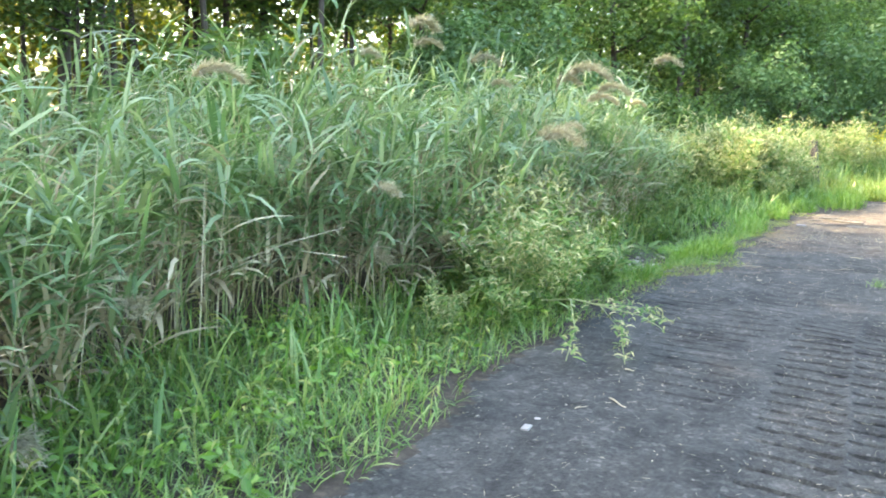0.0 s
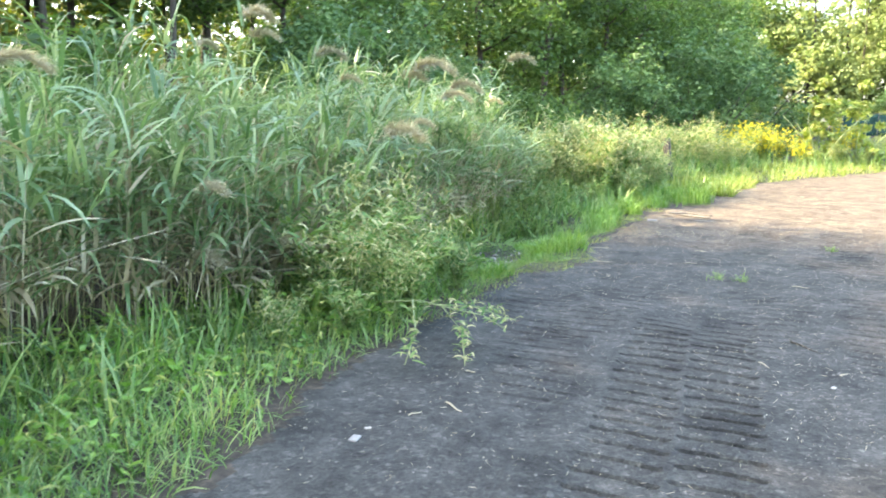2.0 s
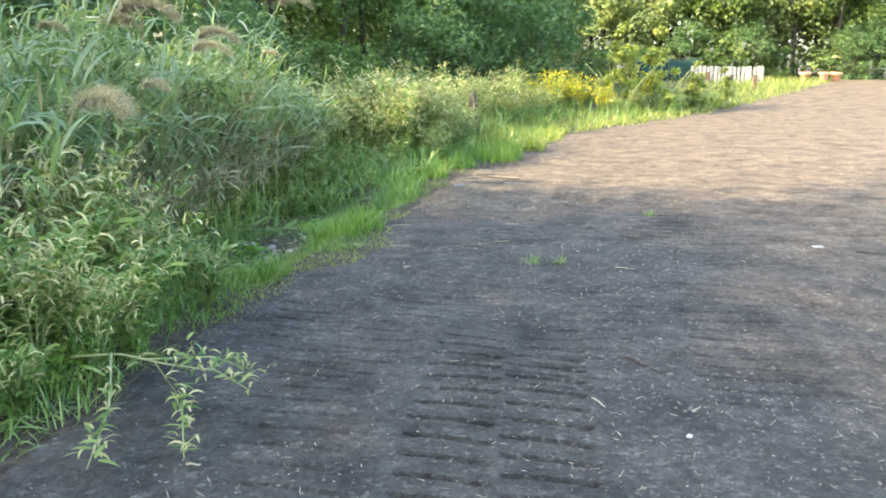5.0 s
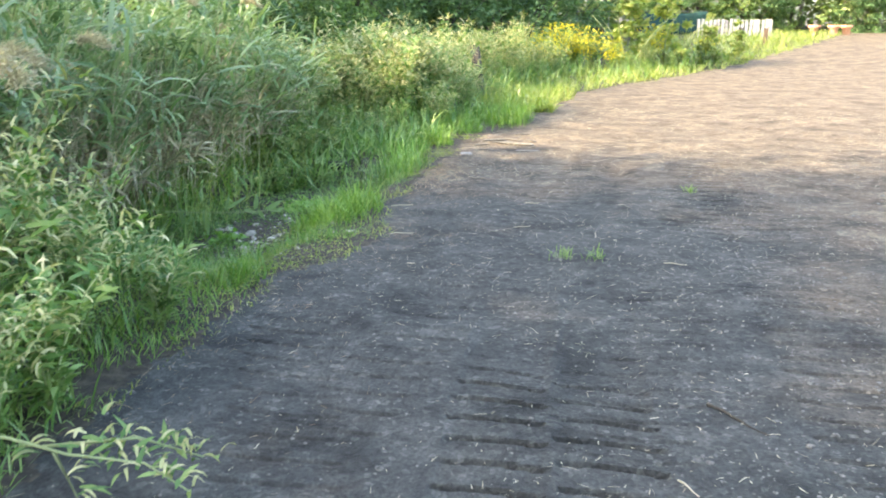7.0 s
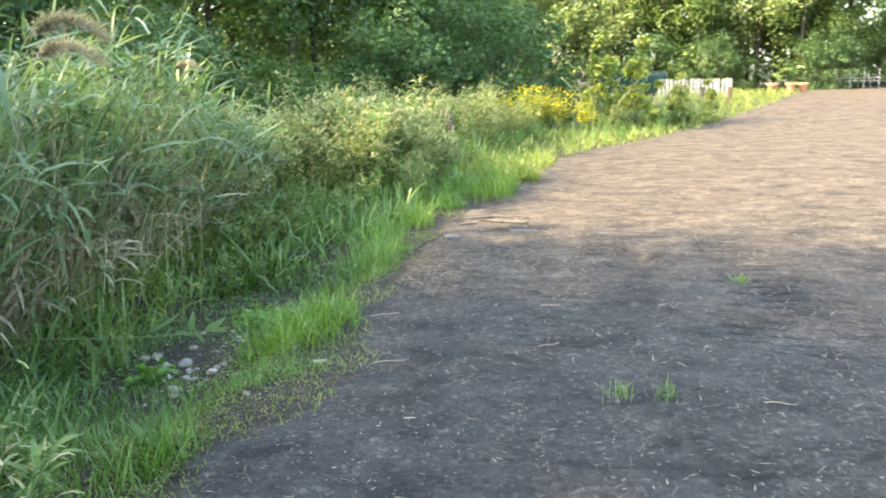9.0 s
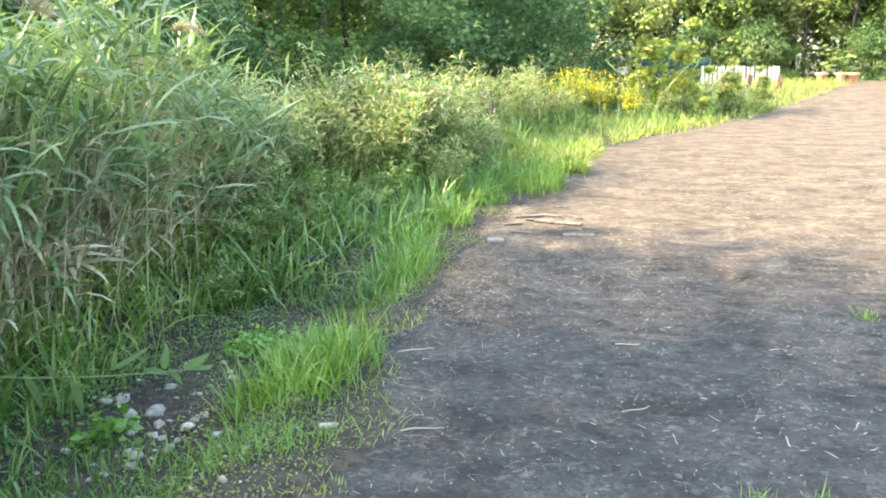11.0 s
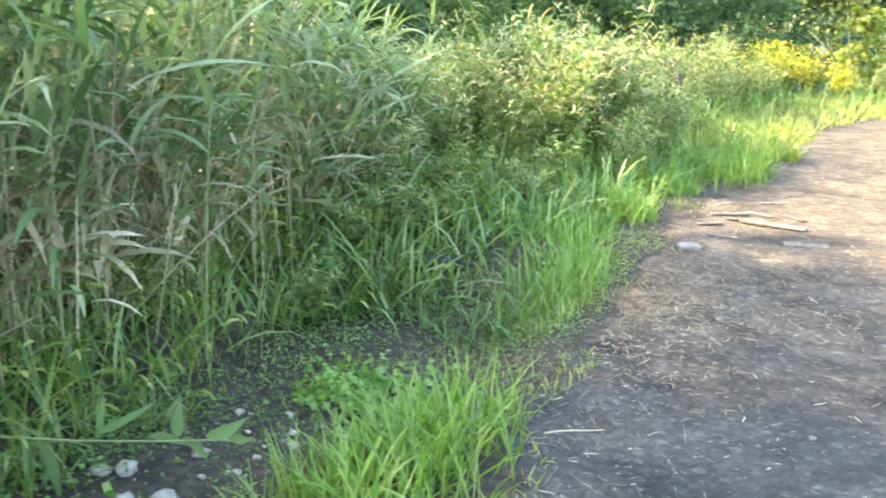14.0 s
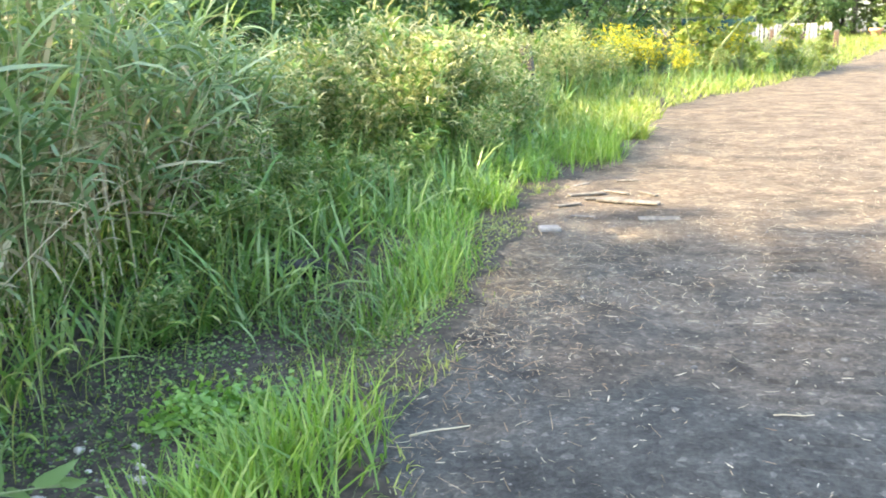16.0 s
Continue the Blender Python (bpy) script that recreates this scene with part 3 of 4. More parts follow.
def reed_bed():
    """Canes and long leaves of the standing reeds, with dry ones hanging in their lower half."""
    front = spread(2600, -4.3, -1.6, -3.6, 11.5, lambda x, yq: (x < reed_front(yq)) & (x > reed_front(yq) - 0.9))
    back = spread(2300, -8.5, -2.4, -3.6, 12.0, lambda x, yq: (x < reed_front(yq) - 0.7) & (x > reed_front(yq) - 4.2))
    at = np.concatenate([front, back])
    m = len(at)
    depth = reed_front(at[:, 1]) - at[:, 0]
    tall = (1 + 0.16 * np.sin(at[:, 0] * 2.6 + 1.7 * np.sin(at[:, 1] * 1.9)) + 0.1 * np.sin(at[:, 1] * 4.3)) * np.interp(at[:, 1], [-4, 0, 2.5, 5, 7, 9, 12], [1.6, 1.66, 1.92, 1.98, 1.95, 1.9, 1.78]) * np.interp(depth, [0, 0.5, 1.2], [0.72, 0.92, 1.0]) * rng.uniform(0.8, 1.12, m)
    yaw = rng.normal(0.0, 1.3, m)
    lean, droop = np.abs(rng.normal(0.05, 0.1, m)), rng.uniform(0.05, 0.5, m)
    v, f = blades(at, yaw, lean, tall, 0.011, droop, 5, np.array([1, 1, 0.9, 0.8, 0.6, 0.3]))
    dry = rng.random(m) < 0.45
    f = np.array(f).reshape(m, 5, 4)
    for k, mat, name, lab in ((dry, M_CANE, "dry_reed_canes", "dry straw-coloured reed canes standing in the bed"), (~dry, M_GREENCANE, "green_reed_canes", "green reed canes standing in the bed")):
        used, inv = np.unique(f[k].reshape(-1), return_inverse=True)
        thing(name, lab, "reeds", kind="stuff", data=mesh(name, v[used], inv.reshape(-1, 4), mat))
    per = 12
    fr = rng.uniform(0.2, 1.0, (m, per))
    th = lean[:, None] + droop[:, None] * fr * 0.5
    out, up = np.sin(th) * tall[:, None] * fr, np.cos(th) * tall[:, None] * fr
    b = np.stack([at[:, :1] + out * np.cos(yaw)[:, None], at[:, 1:2] + out * np.sin(yaw)[:, None], at[:, 2:] + up], -1).reshape(-1, 3)
    k = len(b)
    frr = fr.reshape(-1)
    # leaves swing towards the light over the track
    v, f = blades(b, rng.normal(0.2, 1.7, k), rng.uniform(0.2, 1.3, k), rng.uniform(0.26, 0.55, k), rng.uniform(0.02, 0.042, k), rng.uniform(0.1, 1.9, k), 4)
    f = np.array(f).reshape(k, 4, 4)
    dead = rng.random(k) < np.interp(frr, [0.25, 0.5, 0.75], [0.78, 0.4, 0.03])
    for keep, mat, name, lab in ((dead, M_CANE, "dead_reed_leaves", "withered brown leaves low in the reed bed"), (~dead, M_REED, "reed_leaves", "long arching green leaves of the reed bed")):
        used, inv = np.unique(f[keep].reshape(-1), return_inverse=True)
        thing(name, lab, "reeds", kind="stuff", data=mesh(name, v[used], inv.reshape(-1, 4), mat))
    # broken dry canes slanting through the front
    s = spread(420, -4.0, -1.6, -3.0, 10.5, lambda x, yq: (x < reed_front(yq) + 0.1) & (x > reed_front(yq) - 0.5))
    s = np.concatenate([s, spread(420, -4.0, -2.9, 5.4, 8.4, lambda x, yq: x < reed_front(yq))])
    k = len(s)
    v, f = blades(s, rng.normal(0.0, 1.6, k), rng.uniform(0.05, 0.65, k), rng.uniform(0.7, 1.75, k), 0.009, rng.uniform(-0.1, 0.4, k), 4, np.array([1, 1, 0.9, 0.8, 0.5]))
    low = spread(70, -3.0, -1.7, -2.5, 3.2, lambda x, yq: (x < reed_front(yq) + 0.05) & (x > reed_front(yq) - 0.35)) + (0, 0, 0.25)
    k = len(low)
    low[:, 2] += rng.uniform(0, 0.5, k)
    more = blades(low, rng.normal(0.4, 1.3, k), rng.uniform(0.95, 1.5, k), rng.uniform(0.8, 1.7, k), 0.012, rng.uniform(-0.1, 0.5, k), 4, np.array([1, 1, 0.9, 0.8, 0.5]))
    v, f = join((v, f), more)
    thing("broken_reed_canes", "broken pale canes slanting among the reeds", "reeds", kind="stuff", data=mesh("broken_reed_canes", v, f, M_STRAW))


reed_bed()


def make_plume(big):
    """A one-sided feathery seed head that nods from its stalk, along +x."""
    m = int(620 * big)
    s = rng.uniform(0, 1, m)
    b = np.stack([0.3 * big * s * np.sin(0.6 + s), rng.normal(0, 0.012, m) * (1 + 2 * s), 0.26 * big * s * np.cos(0.6 + 1.1 * s)], -1)
    v, f = blades(b, rng.normal(0, 1.0, m), rng.uniform(0.4, 1.4, m), rng.uniform(0.06, 0.15, m) * big * (1.15 - 0.6 * s), 0.006, rng.uniform(0.4, 1.6, m), 3)
    return mesh("plume", v, f, M_PLUME)


PLUMES = [make_plume(1.0), make_plume(0.8), make_plume(1.2)]
LEAF_MESHES = [mesh("leaf", *blades([(0, 0, 0)], 0, ln, ld, w, dr, 6), M_REED) for ln, ld, w, dr in ((0.5, 0.46, 0.034, 0.9), (0.8, 0.4, 0.03, 1.3), (0.4, 0.34, 0.032, 0.5))]


def reed_plant(tip, reach, yaw, plume=True, lab=""):
    """One reed whose top stands at tip; it leans by reach metres towards yaw (degrees)."""
    w = radians(yaw)
    bx, by = tip[0] - reach * math.cos(w), tip[1] - reach * math.sin(w)
    bz = float(ground_z(bx, by)) - 0.03
    h = tip[2] - bz
    reed = thing("reed", lab or ("tall reed with a drooping tan plume" if plume else "tall green reed with long blade leaves"), "reed", pose(bx, by, bz, 0, 0, yaw), "plumed reeds")
    curve = [(reach * s ** 2.2, 0.012 * math.sin(5 * s), h * s) for s in np.linspace(0, 1, 8)]
    stem = part("stem", mesh("stem", *tube(curve, np.linspace(0.006, 0.002, 8), 5), M_GREENCANE, True), reed)
    for i in range(9):
        s = 0.32 + 0.64 * i / 8.0
        part("leaf", LEAF_MESHES[i % 3], stem, m=pose(reach * s ** 2.2, 0, h * s, 0, 0, 137 * i + rng.uniform(-50, 50)) @ Matrix.Scale(rng.uniform(0.75, 1.15), 4))
    if plume:
        part("plume", PLUMES[int(rng.integers(3))], stem, "tan feathery plume", pose(reach, 0, h - 0.02))
    return reed


for tip, reach, yaw in (
    ((-1.6, 3.85, 1.93), 0.75, 20), ((-1.75, 3.95, 1.87), 0.65, -10), ((-2.86, 4.2, 2.1), 0.3, 40), ((-2.46, 8.1, 2.28), 0.35, 15),
    ((-2.95, 0.84, 1.82), 0.35, 60), ((-2.47, 2.7, 2.3), 0.3, 80), ((-2.55, 2.85, 2.15), 0.3, 30), ((-2.5, 2.1, 0.55), 0.6, -5),
    ((-2.25, -0.2, 0.6), 0.6, -20), ((-1.75, -1.15, 0.22), 0.55, -10), ((-1.9, 3.9, 1.5), 0.6, 0), ((-2.34, 6.1, 1.85), 0.5, 10),
    ((-1.5, 3.3, 1.48), 0.6, -15), ((-2.1, 1.75, 1.12), 0.55, 0), ((-2.2, 2.7, 0.62), 0.6, 10), ((-3.38, 8.9, 0.82), 0.4, 0),
    ((-4.0, 8.3, 1.1), 0.3, -20), ((-3.6, 3.4, 2.15), 0.2, 90), ((-3.1, 5.0, 1.9), 0.4, 0), ((-2.7, 6.6, 1.75), 0.4, 20),
    ((-3.3, 9.4, 1.75), 0.3, 0), ((-2.2, 5.0, 1.55), 0.6, -10),
):
    reed_plant((tip[0], tip[1], tip[2] + (0.1 if tip[2] > 1.7 else 0.0)), reach, yaw)
for tip, reach, yaw in (((-3.5, 11.2, 1.5), 0.25, 20), ((-3.3, 11.6, 1.55), 0.2, -30), ((-3.7, 11.0, 1.35), 0.2, 100), ((-2.6, 0.0, 1.7), 0.3, 10), ((-2.4, 1.2, 1.75), 0.4, 30)):
    reed_plant(tip, reach, yaw, False)


def fallen_reed():
    """A reed stalk leaning out over the ditch with broad leaves hanging and standing on it."""
    a, b = Vector((-2.95, 6.54, 0.12)), Vector((-1.91, 7.1, 0.05))
    reed = thing("fallen_reed", "green reed stalk leaning across the ditch with broad leaves", "reed", pose(*a))
    d = b - a
    part("stem", mesh("stem", *tube([d * float(s) + Vector((0, 0, -0.03 * math.sin(s * 3))) for s in np.linspace(-0.35, 1, 7)], np.linspace(0.0055, 0.003, 7), 5), M_GREENCANE, True), reed)
    e = d.normalized()
    n = e.cross(Vector((0, 0, 1))).normalized()
    t = np.linspace(0, 1, 6)
    wide = np.array([0.35, 0.85, 1.0, 0.85, 0.5, 0.03])
    for at, turn, ln, w in ((-0.1, -70, 0.24, 0.036), (0.1, 62, 0.2, 0.032), (0.28, -74, 0.24, 0.042), (0.46, -84, 0.28, 0.046), (0.61, 33, 0.25, 0.028), (0.62, 75, 0.15, 0.026), (0.75, -22, 0.13, 0.036), (0.83, 80, 0.15, 0.045), (0.85, -60, 0.12, 0.036), (0.91, 33, 0.17, 0.045), (0.93, -12, 0.12, 0.036), (0.97, 15, 0.09, 0.026)):
        c, q = math.cos(radians(turn)), math.sin(radians(turn))
        lie = np.array(e * c + Vector((0, 0, 1)) * q)
        across = np.array(Vector((0, 0, 1)) * c - e * q)
        mid = lie[None] * (ln * t)[:, None] + np.array(n)[None] * (0.04 * np.sin(t * 2.2) * (1 if turn > 0 else -1))[:, None]
        fold = np.array(n)[None] * (w * 0.16 * wide)[:, None]
        v = np.concatenate([mid - across[None] * (0.5 * w * wide)[:, None] + fold, mid, mid + across[None] * (0.5 * w * wide)[:, None] + fold])
        f = [(k * 6 + i, k * 6 + i + 1, k * 6 + i + 7, k * 6 + i + 6) for k in (0, 1) for i in range(5)]
        part("leaf", mesh("leaf", v, f, M_REED, True), reed, m=pose(*(d * at)))



fallen_reed()


# low verge beside the near track
def verge_ok(x, yq):
    return (x < edge(yq) - 0.02) & (x > reed_front(yq) - 0.3)


grass("verge_grass", spread(21000, -3.2, -0.3, -3.5, 3.4, lambda x, yq: verge_ok(x, yq) & (patchy(x, yq, 2.3, -0.9) | (rng.random(len(x)) < 0.4)) & (rng.random(len(x)) < np.clip((edge(yq) - x) * 2.2 + 0.25, 0, 1))), 0.16, 0.0095, M_GRASS, "green tufted grass and weeds on the near verge", 0.9, 1.6)
grass("tall_verge_grass", spread(2200, -3.2, -1.0, -3.5, 5.5, lambda x, yq: verge_ok(x, yq) & (x < edge(yq) - 0.75)), 0.38, 0.017, M_GRASS, "taller grass along the foot of the reeds", 0.8, 1.6, 4, 0.6)


def foxtails(name, at, tall, label):
    """Grass stalks that end in nodding bristly heads."""
    m = len(at)
    yaw, h, dr = rng.uniform(0, 6.283, m), tall * rng.uniform(0.7, 1.25, m), rng.uniform(0.5, 1.3, m)
    s1 = blades(at, yaw, 0.1, h, 0.004, dr, 5, np.ones(6))
    tips = s1[0].reshape(m, 6, 2, 3)[:, -1].mean(1)
    heads = []
    for rot in (0.0, 1.57):
        heads.append(blades(tips, yaw, 0.1 + dr, 0.075 * rng.uniform(0.8, 1.3, m), 0.013, 1.5, 4, np.array([0.5, 1, 1, 0.8, 0.2])))
    thing(name, label, "grass", kind="stuff", data=mesh(name, *join(s1, *heads), M_YELLOWGRASS))


foxtails("foxtail_grass", spread(420, -2.8, -0.8, -2.5, 3.0, verge_ok), 0.33, "pale nodding foxtail heads above the verge grass")
foxtails("ditch_foxtail_grass", spread(380, -3.4, -2.35, 6.6, 12, lambda x, yq: x < edge(yq) - 1.3), 0.5, "nodding foxtail heads beside the ditch")

broad = spread(800, -3.0, -0.5, -3.0, 3.2, lambda x, yq: verge_ok(x, yq) & (x < edge(yq) - 0.25) & patchy(x, yq, 3.1, -0.3, 1.0))
v, f = leaves(np.repeat(broad, 4, 0) + rng.normal(0, 0.05, (len(broad) * 4, 3)) + (0, 0, 0.08), rng.uniform(0.05, 0.11, len(broad) * 4), 0.3, 0.5)
thing("broadleaf_weeds", "low broad-leaved weeds in the verge grass", "weeds", kind="stuff", data=mesh("broadleaf_weeds", v, f, M_CLOVER))

# grass from the ditch to the farther verge
grass("lush_grass", spread(8500, -4.2, -1.3, 5.5, 14.5, lambda x, yq: (x < np.interp(yq, [5.5, 8.4, 9.2, 11, 14.5], [-2.75, -2.75, -2.2, -1.75, -1.35])) & (x > np.interp(yq, [5, 14], [-3.6, -4.2]))), 0.36, 0.019, M_GRASS, "lush green grass between ditch and reeds", 0.9, 1.7, 4, 0.6)
grass("edge_grass", spread(9000, -2.4, 0.0, 12.8, 22, lambda x, yq: (x < edge(yq) - 0.08) & (x > edge(yq) - 1.25 - 0.05 * (yq - 9)) & patchy(x, yq, 2.6, -0.3) & (rng.random(len(x)) < np.clip((edge(yq) - x) * 1.6, 0, 1))), 0.19, 0.009, M_EDGE, "fresh green grass along the track's edge", 0.7, 1.4, 3, 0.6)
grass("rough_edge_grass", spread(4400, -2.6, -1.0, 8.5, 13.4, lambda x, yq: (x < edge(yq) - 0.16 - 0.16 * bell(yq, 10.8, 12.6, 0.5)) & (x > edge(yq) - 1.5) & patchy(x, yq, 2.9, -0.25, 0.7) & (rng.random(len(x)) < np.clip((edge(yq) - x) * 1.5, 0, 0.9))), 0.16, 0.01, M_GRASS, "uneven green grass on the verge past the ditch", 0.8, 1.5, 4, 0.6)
grass("fine_verge_grass", spread(7500, -2.3, -0.7, 2.6, 6.6, lambda x, yq: (x < edge(yq) - 0.03) & (rng.random(len(x)) < np.clip((edge(yq) - x) * 2.5 + 0.2, 0, 1)) & patchy(x, yq, 2.4, -0.8, 0.4)), 0.11, 0.006, M_EDGE, "soft fine grass on the verge before the ditch", 0.7, 1.3)
grass("low_verge_plants", spread(21000, -3.0, -0.6, 3.2, 12.5, lambda x, yq: (x < edge(yq) + 0.08) & patchy(x, yq, 4.2, -0.15) & (rng.random(len(x)) > bell(x, -2.4, -1.8, 0.1) * bell(yq, 6.6, 7.7, 0.3) * 0.85)), 0.05, 0.0055, M_YELLOWGRASS, "short yellow-green plants over the bare verge", 0.9, 1.5)
grass("mid_verge_grass", spread(3200, -2.8, -0.8, 3.0, 6.2, lambda x, yq: (x < edge(yq) - 0.3 - 0.25 * np.clip(yq - 4, 0, 3)) & patchy(x, yq, 3.3, -0.4)), 0.17, 0.012, M_GRASS, "grass between the weeds and the ditch", 0.5, 1.2)
# bright tufts
for cx, cy, rx, ry, h, m, mat, lab in (
    (-1.42, 7.3, 0.36, 0.56, 0.22, 1100, M_BRIGHT, "bright green grass tuft at the ditch's edge"), (-1.58, 11.55, 0.26, 0.28, 0.24, 420, M_BRIGHT, "bright grass tuft on the verge"),
    (-1.0, 14.4, 0.34, 0.85, 0.32, 800, M_BRIGHT, "bright grass tuft on the verge"), (-1.35, 5.2, 0.16, 0.3, 0.18, 220, M_EDGE, "small grass tuft beside the track"),
    (-1.5, 9.5, 0.27, 0.7, 0.23, 620, M_EDGE, "spreading patch of fresh verge grass"), (-1.7, 10.6, 0.25, 0.5, 0.22, 300, M_EDGE, "spreading patch of fresh verge grass"), (-1.5, 13.0, 0.3, 0.5, 0.22, 260, M_EDGE, "spreading patch of fresh verge grass"),
):
    p = rng.normal(size=(m, 2)) * (rx * 0.55, ry * 0.55) + (cx, cy)
    p = p[(((p - (cx, cy)) / (rx, ry)) ** 2).sum(1) < 1.3]
    grass("grass_tuft", np.stack([p[:, 0], p[:, 1], ground_z(p[:, 0], p[:, 1]) - 0.01], -1), h, 0.0095, mat, lab, 0.6, 1.1, 4, 0.55)
for cx, cy in ((0.7, 6.3), (0.93, 6.35), (1.7, 8.9)):
    p = rng.normal(size=(45, 2)) * (0.035, 0.045) + (cx, cy)
    grass("grass_tuft", np.stack([p[:, 0], p[:, 1], ground_z(p[:, 0], p[:, 1]) - 0.005], -1), 0.085, 0.004, M_BRIGHT, "sparse little grass tuft growing in the track", 0.7, 0.9)
n = 11500
yq = 16 + 56 * rng.uniform(0, 1, n) ** 1.5
x = edge(yq) + 0.12 * np.sin(yq * 2.1) + 0.1 - rng.uniform(0, 1, n) ** 1.2 * np.interp(yq, [16, 24, 40, 70], [1.4, 3.2, 5, 8])
grass("sunny_verge_grass", np.stack([x, yq, ground_z(x, yq) - 0.01], -1), 0.24, 0.022, M_YELLOWGRASS, "sunlit yellow-green grass along the far verge", 0.7, 1.3, 3, 0.6)
grass("meadow_grass", spread(9000, -9, -1.0, 9, 34, lambda x, yq: (x < edge(yq) - 1.3) & (x > np.interp(yq, WOOD_Y, WOOD_X))), 0.62, 0.022, M_GRASS, "tall green grass among the weeds", 0.7, 1.5, 4, 0.6)

grass("goldenrod_grass", spread(2600, -4, 6, 23.5, 38, lambda x, yq: (x < edge(yq) - 0.25) & (x > edge(yq) - 4)), 0.5, 0.022, M_GRASS, "tall grass round the goldenrod", 0.6, 1.3, 4, 0.6)
grass("far_meadow_grass", spread(4200, -6, 16, 36, 62, lambda x, yq: (x < edge(yq) - 0.3) & (x > edge(yq) - 9)), 0.5, 0.04, M_YELLOWGRASS, "tall sunlit grass before the far fence", 0.6, 1.2, 3, 0.6)
grass("ditch_grass", spread(1500, -3.3, -2.15, 5.2, 7.6, lambda x, yq: patchy(x, yq, 4.0, -0.5, 2.0) & (rng.random(len(x)) > bell(x, -2.4, -1.8, 0.15) * bell(yq, 6.4, 7.6, 0.3))), 0.19, 0.011, M_GRASS, "loose grass on the ditch's bank", 0.8, 1.4, 4, 0.6)

# clover and low plants in the ditch
for cx, cy, rx, ry, m, size, mat, lab in ((-1.9, 7.97, 0.25, 0.21, 1000, 0.038, M_CLOVER, "bright green clover patch"), (-2.5, 8.4, 0.35, 0.5, 500, 0.03, M_WEED, "low creeping weeds"), (-2.2, 6.62, 0.1, 0.14, 150, 0.05, M_CLOVER, "small leafy plant among rubble"), (-1.45, 9.1, 0.25, 0.5, 600, 0.022, M_YELLOWGRASS, "yellow-green creeping stonecrop"), (-1.45, 5.5, 0.42, 0.95, 2400, 0.022, M_YELLOWGRASS, "yellow-green creeping plants"), (-1.25, 6.6, 0.3, 0.45, 900, 0.02, M_WEED, "grey-green creeping plants"), (-1.5, 8.7, 0.45, 0.5, 900, 0.024, M_WEED, "low green creeping plants"), (-2.75, 6.7, 0.35, 0.8, 900, 0.04, M_WEED, "low leafy plants at the ditch"), (-1.25, 10.2, 0.3, 0.8, 900, 0.022, M_YELLOWGRASS, "yellow-green creeping plants"), (-2.3, 9.1, 0.4, 0.5, 700, 0.035, M_WEED, "low leafy plants at the ditch"), (-2.15, 7.55, 0.3, 0.35, 380, 0.026, M_WEED, "sparse creeping weeds on the ditch soil"), (-1.75, 7.0, 0.2, 0.5, 420, 0.022, M_YELLOWGRASS, "sparse creeping weeds on the ditch soil"), (-2.6, 7.3, 0.25, 0.5, 500, 0.03, M_WEED, "sparse creeping weeds on the ditch soil")):
    small = 1.0 if mat is M_CLOVER else 0.62
    m = int(m / small ** 1.3)
    p = rng.normal(size=(m, 2)) * (rx * 0.6, ry * 0.6) + (cx, cy)
    p = p[p[:, 0] < edge(p[:, 1]) - 0.03]
    m = len(p)
    at = np.stack([p[:, 0], p[:, 1], ground_z(p[:, 0], p[:, 1]) + rng.uniform(0.0, 0.09 if mat is M_CLOVER else 0.06, m)], -1)
    thing("creeping_plant", lab, "plant", kind="stuff", data=mesh("creeping_plant", *leaves(at, rng.uniform(0.7, 1.3, m) * size * small, 0.3, 0.8), mat))


# ---- flowering weeds, goldenrod, saplings ----
def make_weed(height, stems, flowers, mat_f, label, name="flowering_weed", leaf_n=48, spike=0.1, cat="weed", lush=1.0):
    weed = thing(name, label, cat, pose(0, 0, -80))
    lv, fl = [], []
    for k in range(stems):
        yaw = k * 6.283 / stems + rng.uniform(-0.4, 0.4)
        h = height * rng.uniform(0.75, 1.1)
        out = height * rng.uniform(0.1, 0.42)
        pts = [Vector((out * s ** 1.6 * math.cos(yaw), out * s ** 1.6 * math.sin(yaw), -0.04 + h * s - 0.12 * h * s ** 3)) for s in np.linspace(0, 1, 6).tolist()]
        part("stem", mesh("stem", *tube(pts, np.linspace(0.008, 0.003, 6), 5), M_GREENCANE, True), weed)
        s = rng.uniform(0.15, 1, leaf_n)
        P = np.array([tuple(p) for p in pts])
        c = np.stack([np.interp(s, np.linspace(0, 1, 6), P[:, i]) for i in range(3)], -1) + rng.normal(0, 0.03, (leaf_n, 3))
        lv.append(c)
        s = rng.uniform(0.5, 1, flowers)
        c = np.stack([np.interp(s, np.linspace(0, 1, 6), P[:, i]) for i in range(3)], -1) + rng.normal(0, 0.075 * height, (flowers, 3)) * (1, 1, 0.6)
        fl.append(c)
    lv, fl = np.concatenate(lv), np.concatenate(fl)
    k = len(lv)
    part("foliage", mesh("foliage", *blades(lv, rng.uniform(0, 6.283, k), rng.uniform(0.5, 1.3, k), rng.uniform(0.07, 0.15, k) * lush, rng.uniform(0.018, 0.032, k) * lush, rng.uniform(0.3, 1.2, k), 3), M_WEED), weed)
    k = len(fl)
    part("blossom", mesh("blossom", *blades(fl, rng.uniform(0, 6.283, k), rng.uniform(0.2, 1.2, k), rng.uniform(0.6, 1.5, k) * spike, 0.0135 * (spike / 0.07) ** 0.5, rng.uniform(0.8, 2.2, k), 3, np.array([0.6, 1, 0.9, 0.3])), mat_f), weed)
    return weed


